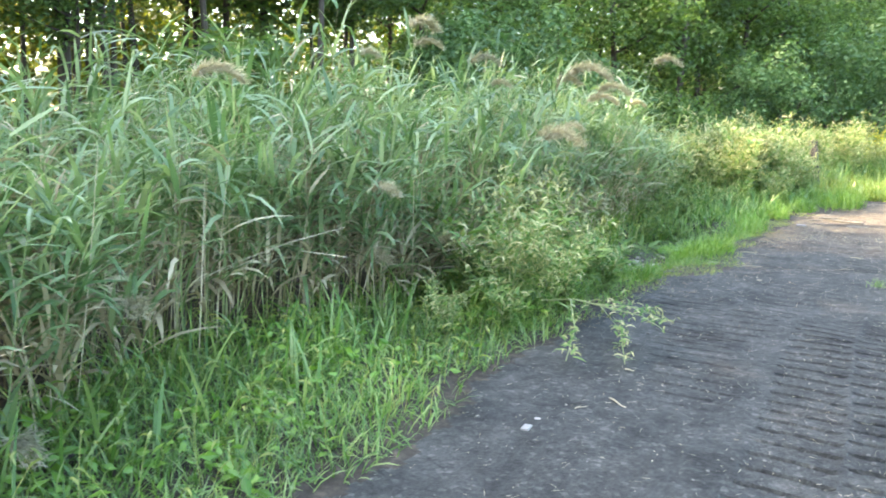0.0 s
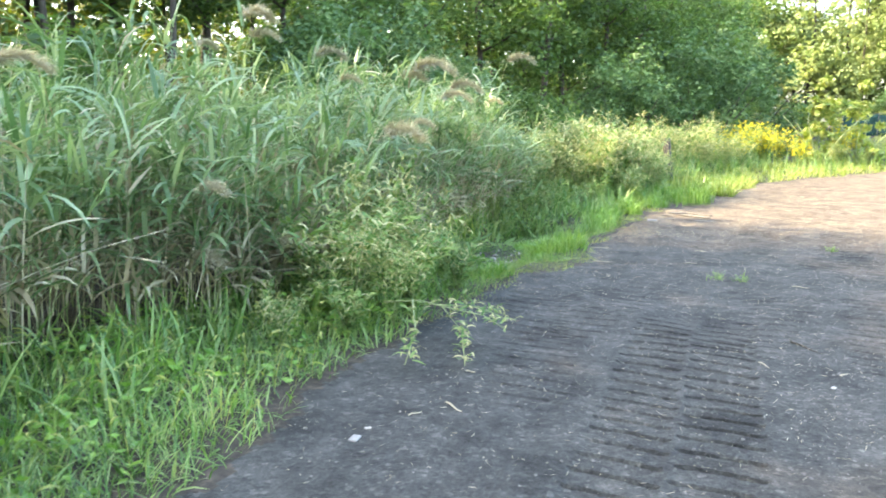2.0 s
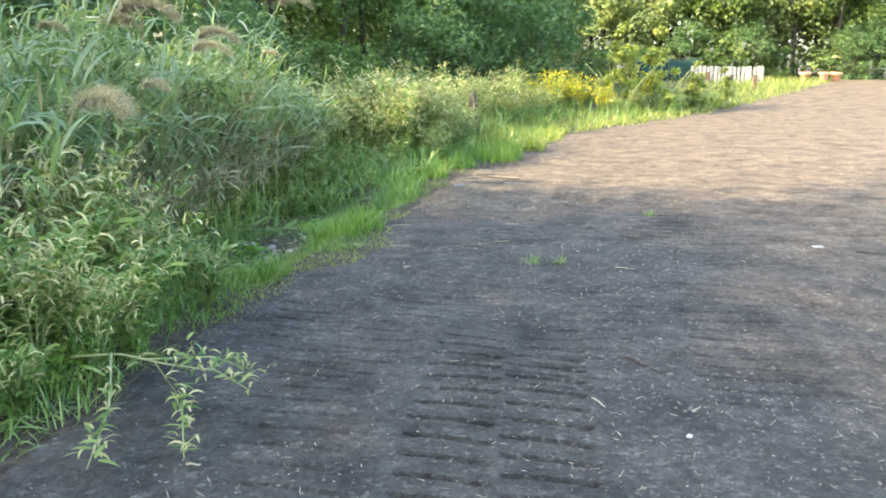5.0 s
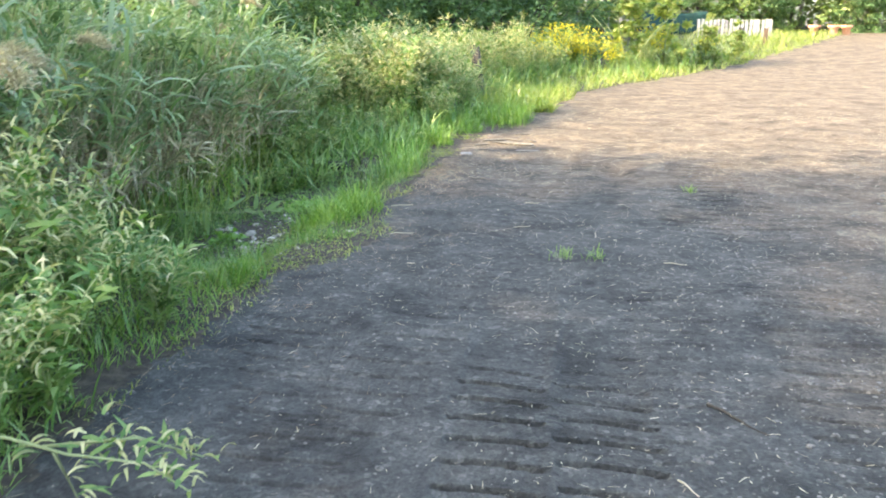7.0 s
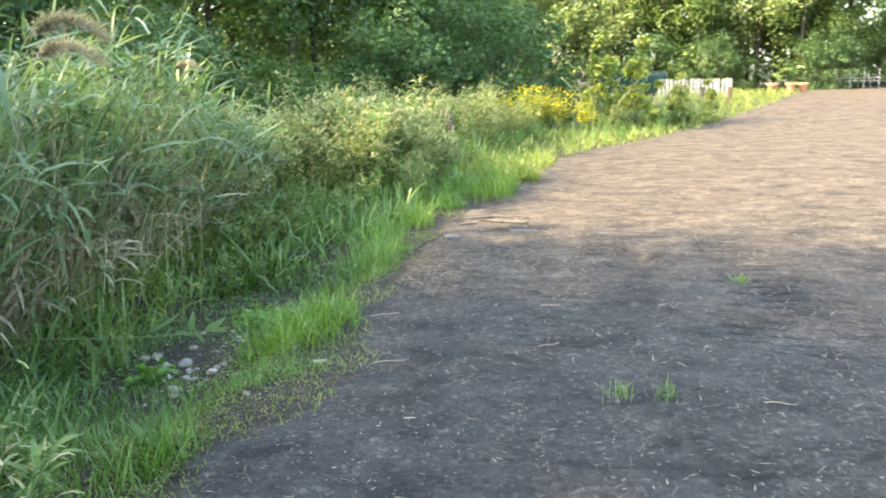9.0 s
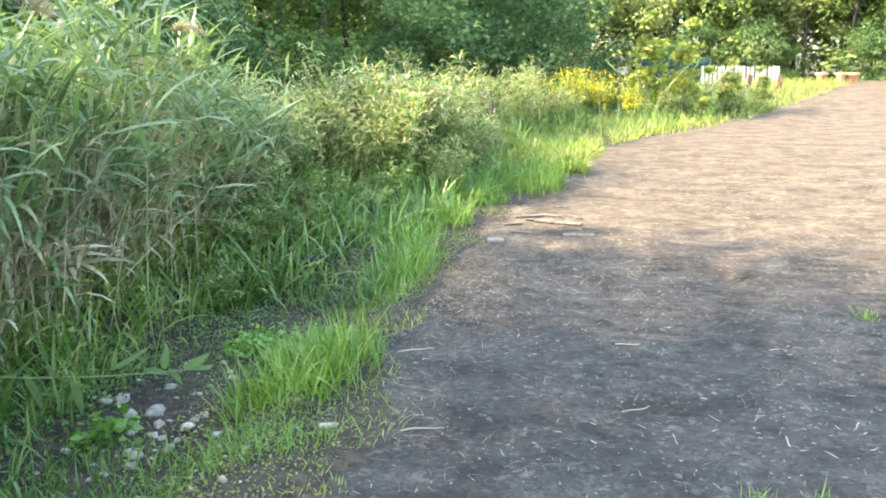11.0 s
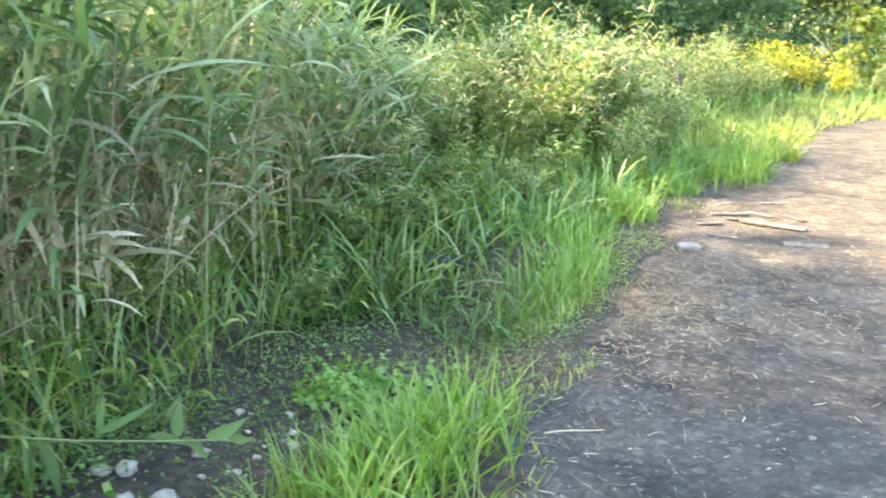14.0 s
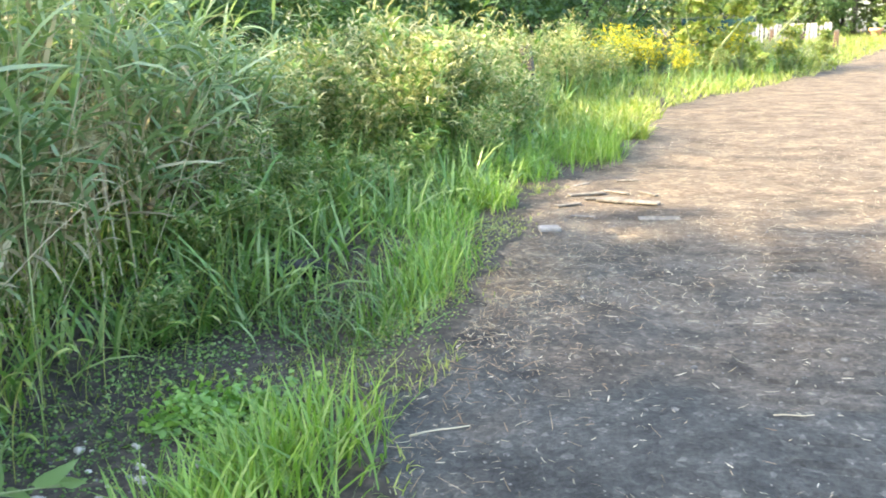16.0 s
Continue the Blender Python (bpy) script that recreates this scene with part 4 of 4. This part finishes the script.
WEEDS = [
    make_weed(1.15, 8, 36, M_BLOOM, "leafy weed with nodding cream flower spikes"),
    make_weed(1.3, 8, 40, M_BLOOM, "tall weed with pale cream blossom spikes"),
    make_weed(0.85, 7, 16, M_BLOOM, "leafy green weed with few pale spikes", lush=1.2),
]
for wd in WEEDS:
    tagged(wd, group="flowering weeds")
spots = []
for x, yq in spread(3000, -6.5, -1.2, 9.8, 25, lambda x, yq: (x < edge(yq) - 1.35 - 0.02 * yq) & (x > np.interp(yq, [9.8, 13, 25], [-4.0, -6, -6.5])))[:, :2]:
    if len(spots) < 72 and all((x - a) ** 2 + (yq - b) ** 2 > 0.58 ** 2 for a, b in spots):
        spots.append((x, yq))
for x, yq in spots:
    k = int(rng.integers(2)) if yq > 11 else 2
    plant_at(WEEDS[k], x, yq, (rng.uniform(0.75, 0.95) if x > edge(yq) - 1.9 else rng.uniform(0.85, 1.35)) * (0.75 if yq < 11 else 1.0), rng.uniform(0, 360))
for x, yq, s, k in ((-1.5, 2.75, 0.95, 0), (-1.25, 3.25, 0.9, 2), (-1.75, 3.3, 1.15, 2), (-1.3, 2.35, 0.6, 2), (-1.6, 3.9, 0.95, 0), (-2.05, 2.9, 1.2, 2), (-1.35, 4.3, 0.75, 2), (-2.0, 3.8, 1.1, 1), (-1.2, 2.85, 0.65, 1), (-2.2, 4.6, 1.0, 2), (-1.75, 4.8, 0.5, 2), (-2.0, 16.9, 0.72, 0), (-2.5, 16.8, 0.8, 1), (-1.8, 17.4, 0.6, 2), (-1.5, 1.85, 0.45, 0), (-2.7, 5.2, 0.7, 2), (-2.9, 5.7, 0.6, 2), (-2.5, 25.0, 1.45, 1), (-3.3, 24.6, 1.2, 1), (-2.65, 8.7, 0.5, 2), (-2.9, 9.5, 0.65, 2), (-2.5, 10.0, 0.6, 2), (-2.7, 10.8, 0.75, 2), (-2.2, 11.0, 0.6, 2), (-2.3, 11.9, 0.75, 2), (-3.1, 8.0, 0.55, 2), (-3.1, 10.4, 0.8, 0), (-3.2, 11.6, 1.0, 1), (-2.7, 12.4, 1.0, 0), (-3.4, 12.8, 1.2, 1), (-1.9, 12.9, 0.7, 0), (-2.0, 23.6, 0.8, 0), (-2.3, 12.6, 1.25, 1), (-2.75, 13.2, 1.4, 0), (-3.2, 13.8, 1.45, 1), (-2.45, 14.0, 1.35, 1), (-2.9, 14.6, 1.4, 0), (-2.2, 15.0, 1.15, 0), (-2.6, 15.6, 1.2, 1), (-3.6, 14.9, 1.4, 1), (-2.05, 16.2, 0.95, 0), (-2.5, 16.7, 0.95, 1), (-1.95, 13.4, 0.9, 2), (-1.85, 14.6, 0.85, 0)):
    plant_at(WEEDS[k], x, yq, s, rng.uniform(0, 360))


def snapped_branch():
    """A broken flowering branch that hangs out over the track's edge."""
    br = thing("snapped_branch", "broken leafy weed branch drooping over the track", "branch", pose(-1.08, 2.5, 0.02))
    runs = [[(0, 0, 0.28), (0.3, -0.03, 0.33), (0.55, -0.05, 0.31), (0.78, 0.02, 0.27), (0.95, 0.0, 0.2)], [(0.5, -0.05, 0.31), (0.72, -0.2, 0.2), (0.85, -0.42, 0.04)], [(0.25, -0.03, 0.33), (0.45, -0.35, 0.2), (0.52, -0.62, 0.05)], [(0.45, -0.04, 0.32), (0.7, 0.12, 0.3), (0.9, 0.18, 0.22)]]
    lv = []
    for r in runs:
        part("stem", mesh("stem", *tube(r, np.linspace(0.007, 0.003, len(r)), 5), M_GREENCANE, True), br)
        R = np.array(r)
        s = rng.uniform(0.25, 1, 26)
        lv.append(np.stack([np.interp(s, np.linspace(0, 1, len(r)), R[:, i]) for i in range(3)], -1) + rng.normal(0, 0.03, (26, 3)))
    lv = np.concatenate(lv)
    k = len(lv)
    part("foliage", mesh("foliage", *blades(lv, rng.uniform(0, 6.28, k), rng.uniform(0.6, 1.6, k), rng.uniform(0.06, 0.11, k), 0.02, rng.uniform(0.3, 1.2, k), 3), M_WEED), br)
    part("blossom", mesh("blossom", *blades(lv + 0.01, rng.uniform(0, 6.28, k), 0.8, 0.085, 0.014, 1.8, 4), M_BLOOM), br)


snapped_branch()

GOLD = make_weed(1.15, 9, 44, M_YELLOW, "goldenrod in full yellow bloom", "goldenrod", 60, 0.1, "goldenrod")
tagged(GOLD, group="goldenrod clump")
for x, yq, s in ((-2.5, 27.2, 1.05), (-2.0, 27.8, 1.3), (-1.5, 27.3, 1.35), (-1.0, 28.0, 1.3), (-0.5, 27.4, 1.2), (-1.7, 26.6, 0.95), (0.2, 27.0, 0.95), (1.3, 30.4, 1.4), (-1.2, 28.8, 1.35), (3.2, 33, 1.0)):
    plant_at(GOLD, x, yq, s, rng.uniform(0, 360))
for x, yq, s, k in ((0.7, 28.6, 0.85, 2), (1.2, 29.2, 0.9, 0), (2.0, 30.0, 0.85, 2), (2.4, 31.0, 0.8, 1), (3.2, 32.0, 0.7, 2), (-3.1, 26.4, 0.8, 2), (-0.6, 25.6, 0.4, 2), (0.3, 26.0, 0.4, 2), (4.0, 34.5, 0.7, 0), (4.6, 36.5, 0.6, 2)):
    plant_at(WEEDS[k], x, yq, s, rng.uniform(0, 360))
SAPLING = make_bush(2.1, 0.5, 0.15, 24, 46, M_YELLOWGRASS, "young pale green sapling behind the goldenrod", "sapling")
for o in SAPLING.children:
    if o.name.startswith("stem"):
        o.data.materials[0] = M_GREENCANE
for x, yq, s in ((0.6, 30.0, 1.35), (1.9, 30.9, 1.3), (3.3, 32.5, 0.8), (4.4, 34, 0.7)):
    plant_at(SAPLING, x, yq, s, rng.uniform(0, 360), 0.05)
for src in (*TREES, *FAR_TREES, *BUSHES, *WEEDS, GOLD, SAPLING):
    remove_thing(src)


# ---- far fixtures ----
def fence_post(x, yq, h, w, lab, tilt=0.0, pale=True, mat=None):
    post = thing("fence_post", lab, "post", pose(x, yq, float(ground_z(x, yq)), 0, tilt, 0), "old fence posts")
    part("shaft", mesh("shaft", *box(0, 0, h / 2 - 0.1, w, w, h + 0.2, w * 0.12), mat or M_POST), post)
    if pale:
        part("top", mesh("top", *box(0, 0, h + 0.03, w * 1.12, w * 1.12, 0.05, w * 0.1), M_WOOD), post, "pale weathered post top")


fence_post(6.9, 46, 0.85, 0.2, "short brown wooden post on the grass verge")
fence_post(6.0, 50, 0.75, 0.2, "leaning brown wooden post in the grass", 6)
fence_post(4.9, 52, 0.85, 0.18, "short brown wooden post by the white screen")
fence_post(-2.12, 17.7, 1.14, 0.17, "dark weathered stump of a post among weeds", -7, False, M_STUMP)


def white_screen():
    """A low row of upright white boards."""
    scr = thing("board_screen", "low screen of upright white-painted boards", "fence", pose(4.3, 58, 0.55, 0, 0, -2))
    me = mesh("board", *box(0, 0, 0.55, 0.18, 0.04, 1.1, 0.008), M_PAINT)
    for i in range(19):
        part("board", me, scr, m=pose(0.24 * i, rng.uniform(-0.02, 0.02), rng.uniform(-0.06, 0.03), 0, rng.uniform(-2.5, 2.5), 0))
    for z in (0.3, 0.85):
        part("rail", mesh("rail", *box(2.16, 0.06, z, 4.6, 0.06, 0.09, 0.01), M_WOOD), scr)


white_screen()


def mesh_fence():
    """Galvanised posts and rails hung with teal netting."""
    fence = thing("netting_fence", "teal netting fence on steel posts before the wood", "fence", pose(-3.8, 62, 0.5))
    for i in range(5):
        part("post", mesh("post", *tube([(2.2 * i, 0, -0.1), (2.2 * i, 0, 1.72)], [0.025, 0.025], 8), M_STEEL), fence)
    part("rail", mesh("rail", *tube([(0, 0, 1.68), (8.8, 0, 1.68)], [0.018, 0.018], 6), M_STEEL), fence)
    for i in (2, 3):
        u, w = np.linspace(0, 1, 12), np.linspace(0, 1, 7)
        vs = [(2.2 * (i + a), 0.05 + 0.07 * math.sin(6 * a + 3 * b + i), 0.15 + (1.45 + 0.06 * math.sin(5 * a + i)) * b) for a in u for b in w]
        fs = [(p * 7 + q, p * 7 + 7 + q, p * 7 + 8 + q, p * 7 + 1 + q) for p in range(11) for q in range(6)]
        ob = part("netting", mesh("netting", vs, fs, M_TEAL, True), fence, "sagging teal netting")
        ob.modifiers.new("thick", "SOLIDIFY").thickness = 0.01


mesh_fence()


def planter(x, yq, s):
    pot = thing("planter", "flared orange clay planter by the track", "planter", pose(x, yq, float(ground_z(x, yq))), "orange planters")
    prof = [(0.0, 0.0), (0.28, 0.0), (0.3, 0.05), (0.36, 0.55), (0.5, 0.62), (0.52, 0.8), (0.46, 0.8), (0.44, 0.68), (0.0, 0.66)]
    k = 18
    vs = [(r * s * math.cos(6.2832 * i / k), r * s * math.sin(6.2832 * i / k), z * s) for r, z in prof for i in range(k)]
    fs = [(j * k + i, j * k + (i + 1) % k, (j + 1) * k + (i + 1) % k, (j + 1) * k + i) for j in range(len(prof) - 1) for i in range(k)]
    part("pot", mesh("pot", vs, fs, M_ORANGE, True), pot)
    part("soil", mesh("soil", *tube([(0, 0, 0.6 * s), (0, 0, 0.7 * s)], [0.42 * s, 0.42 * s], 16), M_SOIL), pot)


for x, yq, s in ((12.0, 62.5, 0.8), (13.5, 64, 0.8), (14.4, 64.5, 0.8)):
    planter(x, yq, s)


def picnic_table():
    t = thing("picnic_table", "white picnic table with benches at the wood", "table", pose(19.2, 71, float(ground_z(19.2, 71)), 0, 0, 8))
    for j in range(4):
        part("top_board", mesh("top_board", *box(0, -0.33 + 0.22 * j, 0.95, 3.4, 0.2, 0.05, 0.01), M_PAINT), t)
    for sgn in (-1, 1):
        part("bench", mesh("bench", *box(0, 0.85 * sgn, 0.52, 3.4, 0.3, 0.06, 0.01), M_PAINT), t)
        for xq in (-1.2, 1.2):
            part("leg", mesh("leg", *tube([(xq, 0.8 * sgn, -0.05), (xq, 0.2 * sgn, 0.93)], [0.05, 0.05], 6), M_PAINT), t)
    for xq in (-1.6, -0.5, 0.5, 1.6):
        part("upright", mesh("upright", *box(xq, -1.1, 0.7, 0.09, 0.09, 1.45, 0.01), M_PAINT), t)
    part("rail", mesh("rail", *box(0, -1.1, 0.75, 3.5, 0.05, 0.1, 0.01), M_PAINT), t)


picnic_table()


def earth_mound():
    vs, fs, nu, nv = [], [], 48, 14
    for j in range(nv):
        r = j / (nv - 1)
        for i in range(nu):
            w = 6.2832 * i / nu
            q = 1 + 0.1 * math.sin(3 * w + 1) + 0.06 * math.sin(7 * w)
            x, yq = 17.8 + 4.4 * r * q * math.cos(w), 41.5 + 3.6 * r * q * math.sin(w)
            h = 2.4 * max(0.0, 1 - r) ** 0.85 if r > 0.25 else 1.85 + 0.05 * math.cos(r * 12)
            h = min(h, 1.85) + 0.12 * noise.noise(Vector((x * 1.3, yq * 1.3, 0))) * (1 - r * 0.6) + 0.05 * noise.noise(Vector((x * 4, yq * 4, 0)))
            vs.append((x, yq, float(ground_z(x, yq)) - 0.08 + max(h, 0) * (r < 1)))
    for j in range(nv - 1):
        for i in range(nu):
            fs.append((j * nu + i, (j + 1) * nu + i, (j + 1) * nu + (i + 1) % nu, j * nu + (i + 1) % nu))
    thing("earth_mound", "heap of bare brown earth beside the track", "mound", kind="structure", data=mesh("earth_mound", vs, fs, M_MOUND, True))


earth_mound()


# ---- litter and stones ----
def stone(x, yq, r, seed, lab="pale rubble stone in the ditch", sub=2, name="stone"):
    ob = thing(name, lab, "stone", pose(x, yq, float(ground_z(x, yq)) + r * 0.25, 0, 0, seed * 57), "pale rubble", data=mesh(name, *lump(r, 0.55, 0.5, seed, sub), M_STONE, True))


for i, (x, yq, r) in enumerate(((-2.1, 6.93, 0.05), (-2.22, 6.88, 0.042), (-1.92, 6.47, 0.035), (-2.21, 7.25, 0.035), (-2.01, 6.8, 0.03), (-1.85, 6.79, 0.035), (-1.86, 6.88, 0.028), (-1.65, 6.71, 0.032), (-2.38, 7.05, 0.045), (-2.44, 7.0, 0.035), (-1.82, 6.58, 0.03), (-1.98, 6.49, 0.03), (-1.8, 7.6, 0.025), (-1.7, 7.75, 0.02), (-2.3, 7.6, 0.025), (-1.45, 5.6, 0.035), (-1.7, 6.1, 0.03), (-1.3, 6.1, 0.025))):
    stone(x, yq, r, i + 1)


def slab(name, lab, x, yq, sx, sy, sz, yaw, mat, cat="wood", tilt=0.0):
    thing(name, lab, cat, pose(x, yq, float(ground_z(x, yq)) + sz * 0.5, 0, tilt, yaw), data=mesh(name, *box(0, 0, 0, sx, sy, sz, min(sx, sy, sz) * 0.25), mat))


slab("wood_scrap", "pale broken wood scrap beside the ditch", -1.06, 6.64, 0.085, 0.03, 0.018, 20, M_STONE)
slab("wood_board", "flat weathered board lying at the track's edge", -0.5, 11.9, 0.5, 0.1, 0.018, -14, M_WOOD)
slab("wood_board", "flat brown board lying on the track", -0.25, 11.28, 0.3, 0.12, 0.014, 8, M_WOOD)
slab("wood_board", "grey board half buried at the verge", -0.85, 12.15, 0.32, 0.07, 0.016, 30, M_WOOD)
for x, yq, ln, wd, yaw in ((-0.7, 12.0, 0.3, 0.05, 10), (-0.62, 12.3, 0.25, 0.04, -30), (-0.95, 11.7, 0.22, 0.05, 40), (-0.8, 11.3, 0.18, 0.05, -10), (-0.95, 12.6, 0.25, 0.06, 60), (-0.55, 12.9, 0.2, 0.05, 15), (-0.35, 12.3, 0.22, 0.04, -50), (-0.5, 17.6, 0.4, 0.1, 20), (-0.2, 18.6, 0.35, 0.08, -10)):
    slab("bark_strip", "curl of loose grey bark at the verge", x, yq, ln, wd, 0.012, yaw, M_WOOD, "bark")
slab("concrete_lump", "grey lump of concrete at the verge", -0.98, 10.8, 0.15, 0.11, 0.04, 15, M_CONCRETE, "stone")
slab("paper_scrap", "white scrap lying on the dark track", -0.26, 0.82, 0.075, 0.045, 0.012, 100, M_PAINT, "litter")
slab("paper_scrap", "small white scrap lying on the dark track", 3.27, 7.56, 0.1, 0.05, 0.015, 10, M_PAINT, "litter")
slab("paper_scrap", "small white scrap lying on the dark track", -0.28, 0.98, 0.035, 0.02, 0.008, 40, M_PAINT, "litter")
slab("paper_scrap", "small white scrap lying on the dark track", 1.9, 2.95, 0.03, 0.025, 0.012, 70, M_PAINT, "litter")
thing("plastic_pipe", "black plastic pipe end lying in the grass", "pipe", pose(-2.45, 9.55, float(ground_z(-2.45, 9.55)) + 0.05, 0, 0, 20), data=mesh("plastic_pipe", *join(tube([(0, 0, 0), (0.15, 0.01, 0.015), (0.3, 0, 0.01)], [0.05, 0.05, 0.05], 10, False), tube([(0.3, 0, 0.01), (0.3, 0, 0.011), (0.05, 0, 0.0)], [0.05, 0.043, 0.043], 10, False)), M_BLACK, True))


def stick(x, yq, ln, r, yaw, lab="thin dry stick lying on the track", mat=None):
    pts = [(ln * (s - 0.5), 0.04 * ln * math.sin(4 * s + yaw), r + 0.004 * math.sin(6 * s)) for s in np.linspace(0, 1, 5).tolist()]
    thing("stick", lab, "stick", pose(x, yq, float(ground_z(x, yq)), 0, 0, yaw), "sticks on the track", data=mesh("stick", *tube(pts, np.linspace(r, r * 0.6, 5), 5), mat or M_STRAW, True))


for x, yq, ln, r, yaw in ((-0.03, 1.5, 0.17, 0.006, -30), (-0.21, 2.12, 0.06, 0.006, 20), (1.46, 3.26, 0.12, 0.004, -50), (1.95, 3.3, 0.09, 0.005, 60), (0.28, 7.14, 0.16, 0.003, 40), (-0.65, 6.72, 0.2, 0.004, 25), (0.23, 8.1, 0.14, 0.003, 10), (-0.15, 7.58, 0.09, 0.003, 60), (-0.95, 7.75, 0.22, 0.004, 30), (1.5, 6.3, 0.16, 0.003, 0), (-0.17, 1.3, 0.09, 0.004, 70), (-0.3, 5.85, 0.12, 0.004, 10)):
    stick(x, yq, ln, r, yaw)
stick(3.95, 7.38, 0.75, 0.01, -4, "long dark stick lying across the track", M_BARK)
stick(1.69, 3.9, 0.34, 0.008, -43, "dark twig pressed into the track", M_BARK)

n = 24000  # straw and chips on the track
x, yq = rng.uniform(-1.2, 5.5, n), rng.uniform(-1.5, 17, n)
x[:3200], yq[:3200] = -1.1 + rng.exponential(0.7, 3200), rng.uniform(7.0, 12.5, 3200)
k = (x > edge(yq) - 0.05) & (patchy(x, yq, 1.3, -0.2) | (rng.random(n) < 0.25)) & (rng.random(n) < np.clip(0.45 + 0.09 * yq, 0, 1))
x, yq = x[k], yq[k]
v, f = blades(np.stack([x, yq, ground_z(x, yq) + 0.012], -1), rng.uniform(0, 6.28, len(x)), rng.uniform(1.35, 1.6, len(x)), 0.01 + rng.exponential(0.014, len(x)).clip(0, 0.06), rng.uniform(0.0014, 0.0036, len(x)), rng.uniform(-0.5, 0.5, len(x)), 2, np.array([0.8, 1, 0.5]))
thing("straw_litter", "scattered dry straw and wood chips on the track", "litter", kind="stuff", data=mesh("straw_litter", v, f, M_STRAW))
n = 4200  # brown straw and bark crumbs trodden in along the verge
yq = np.concatenate([rng.normal(9.5, 0.8, 2700), rng.uniform(6.5, 14, 1000), rng.uniform(3.0, 7.0, 500)])
x = edge(yq) + 0.02 + rng.exponential(0.3, n)
v, f = blades(np.stack([x, yq, ground_z(x, yq) + relief(x, yq) + 0.008], -1), rng.uniform(0, 6.28, n), rng.uniform(1.2, 1.62, n), 0.015 + rng.exponential(0.026, n).clip(0, 0.1), rng.uniform(0.0015, 0.0036, n), rng.uniform(-0.3, 0.7, n), 3, np.array([0.8, 1, 0.8, 0.4]))
thing("brown_straw", "brown straw and bark crumbs along the verge", "litter", kind="stuff", data=mesh("brown_straw", v, f, M_BROWNSTRAW))
pieces = []
for i in range(130):
    x, yq = rng.normal(-1.82, 0.22), rng.normal(6.85, 0.42)
    r = 0.006 + min(rng.exponential(0.007), 0.024)
    b, bf = lump(1.0, 0.6, 0.5, i % 17, 1)
    pieces.append((b * r + (x, yq, float(ground_z(x, yq)) + r * 0.25), bf))
thing("rubble_chips", "pale chips of rubble strewn over the ditch soil", "rubble", kind="stuff", data=mesh("rubble_chips", *join(*pieces), M_STONE))
base = [lump(1.0, 0.6, 0.3, s, 1) for s in range(4)]
pieces = []
gx = np.concatenate([rng.uniform(-1.1, 5, 4200), rng.normal(2.0, 0.35, 1300), rng.uniform(-2.5, -1.2, 500)])
gy = np.concatenate([rng.uniform(-1.5, 12, 4200), rng.uniform(1.5, 9, 1300), rng.uniform(5.8, 8.6, 500)])
for i in range(len(gx)):
    if gx[i] < edge(gy[i]) and i < 5500:
        continue
    b, bf = base[i % 4]
    r = min(0.0035 * (1 + rng.exponential(0.7)), 0.02)
    pieces.append((b * r + (gx[i], gy[i], float(ground_z(gx[i], gy[i])) + float(relief(gx[i], gy[i])) * (i < 5500) + r * 0.2), bf))
big_v = np.concatenate([p[0] for p in pieces])
nv = len(base[0][0])
big_f = (np.array(base[0][1])[None] + (nv * np.arange(len(pieces)))[:, None, None]).reshape(-1, 3)
thing("road_grit", "loose grit and pebbles over the track", "grit", kind="stuff", data=mesh("road_grit", big_v, big_f, M_PEBBLE))
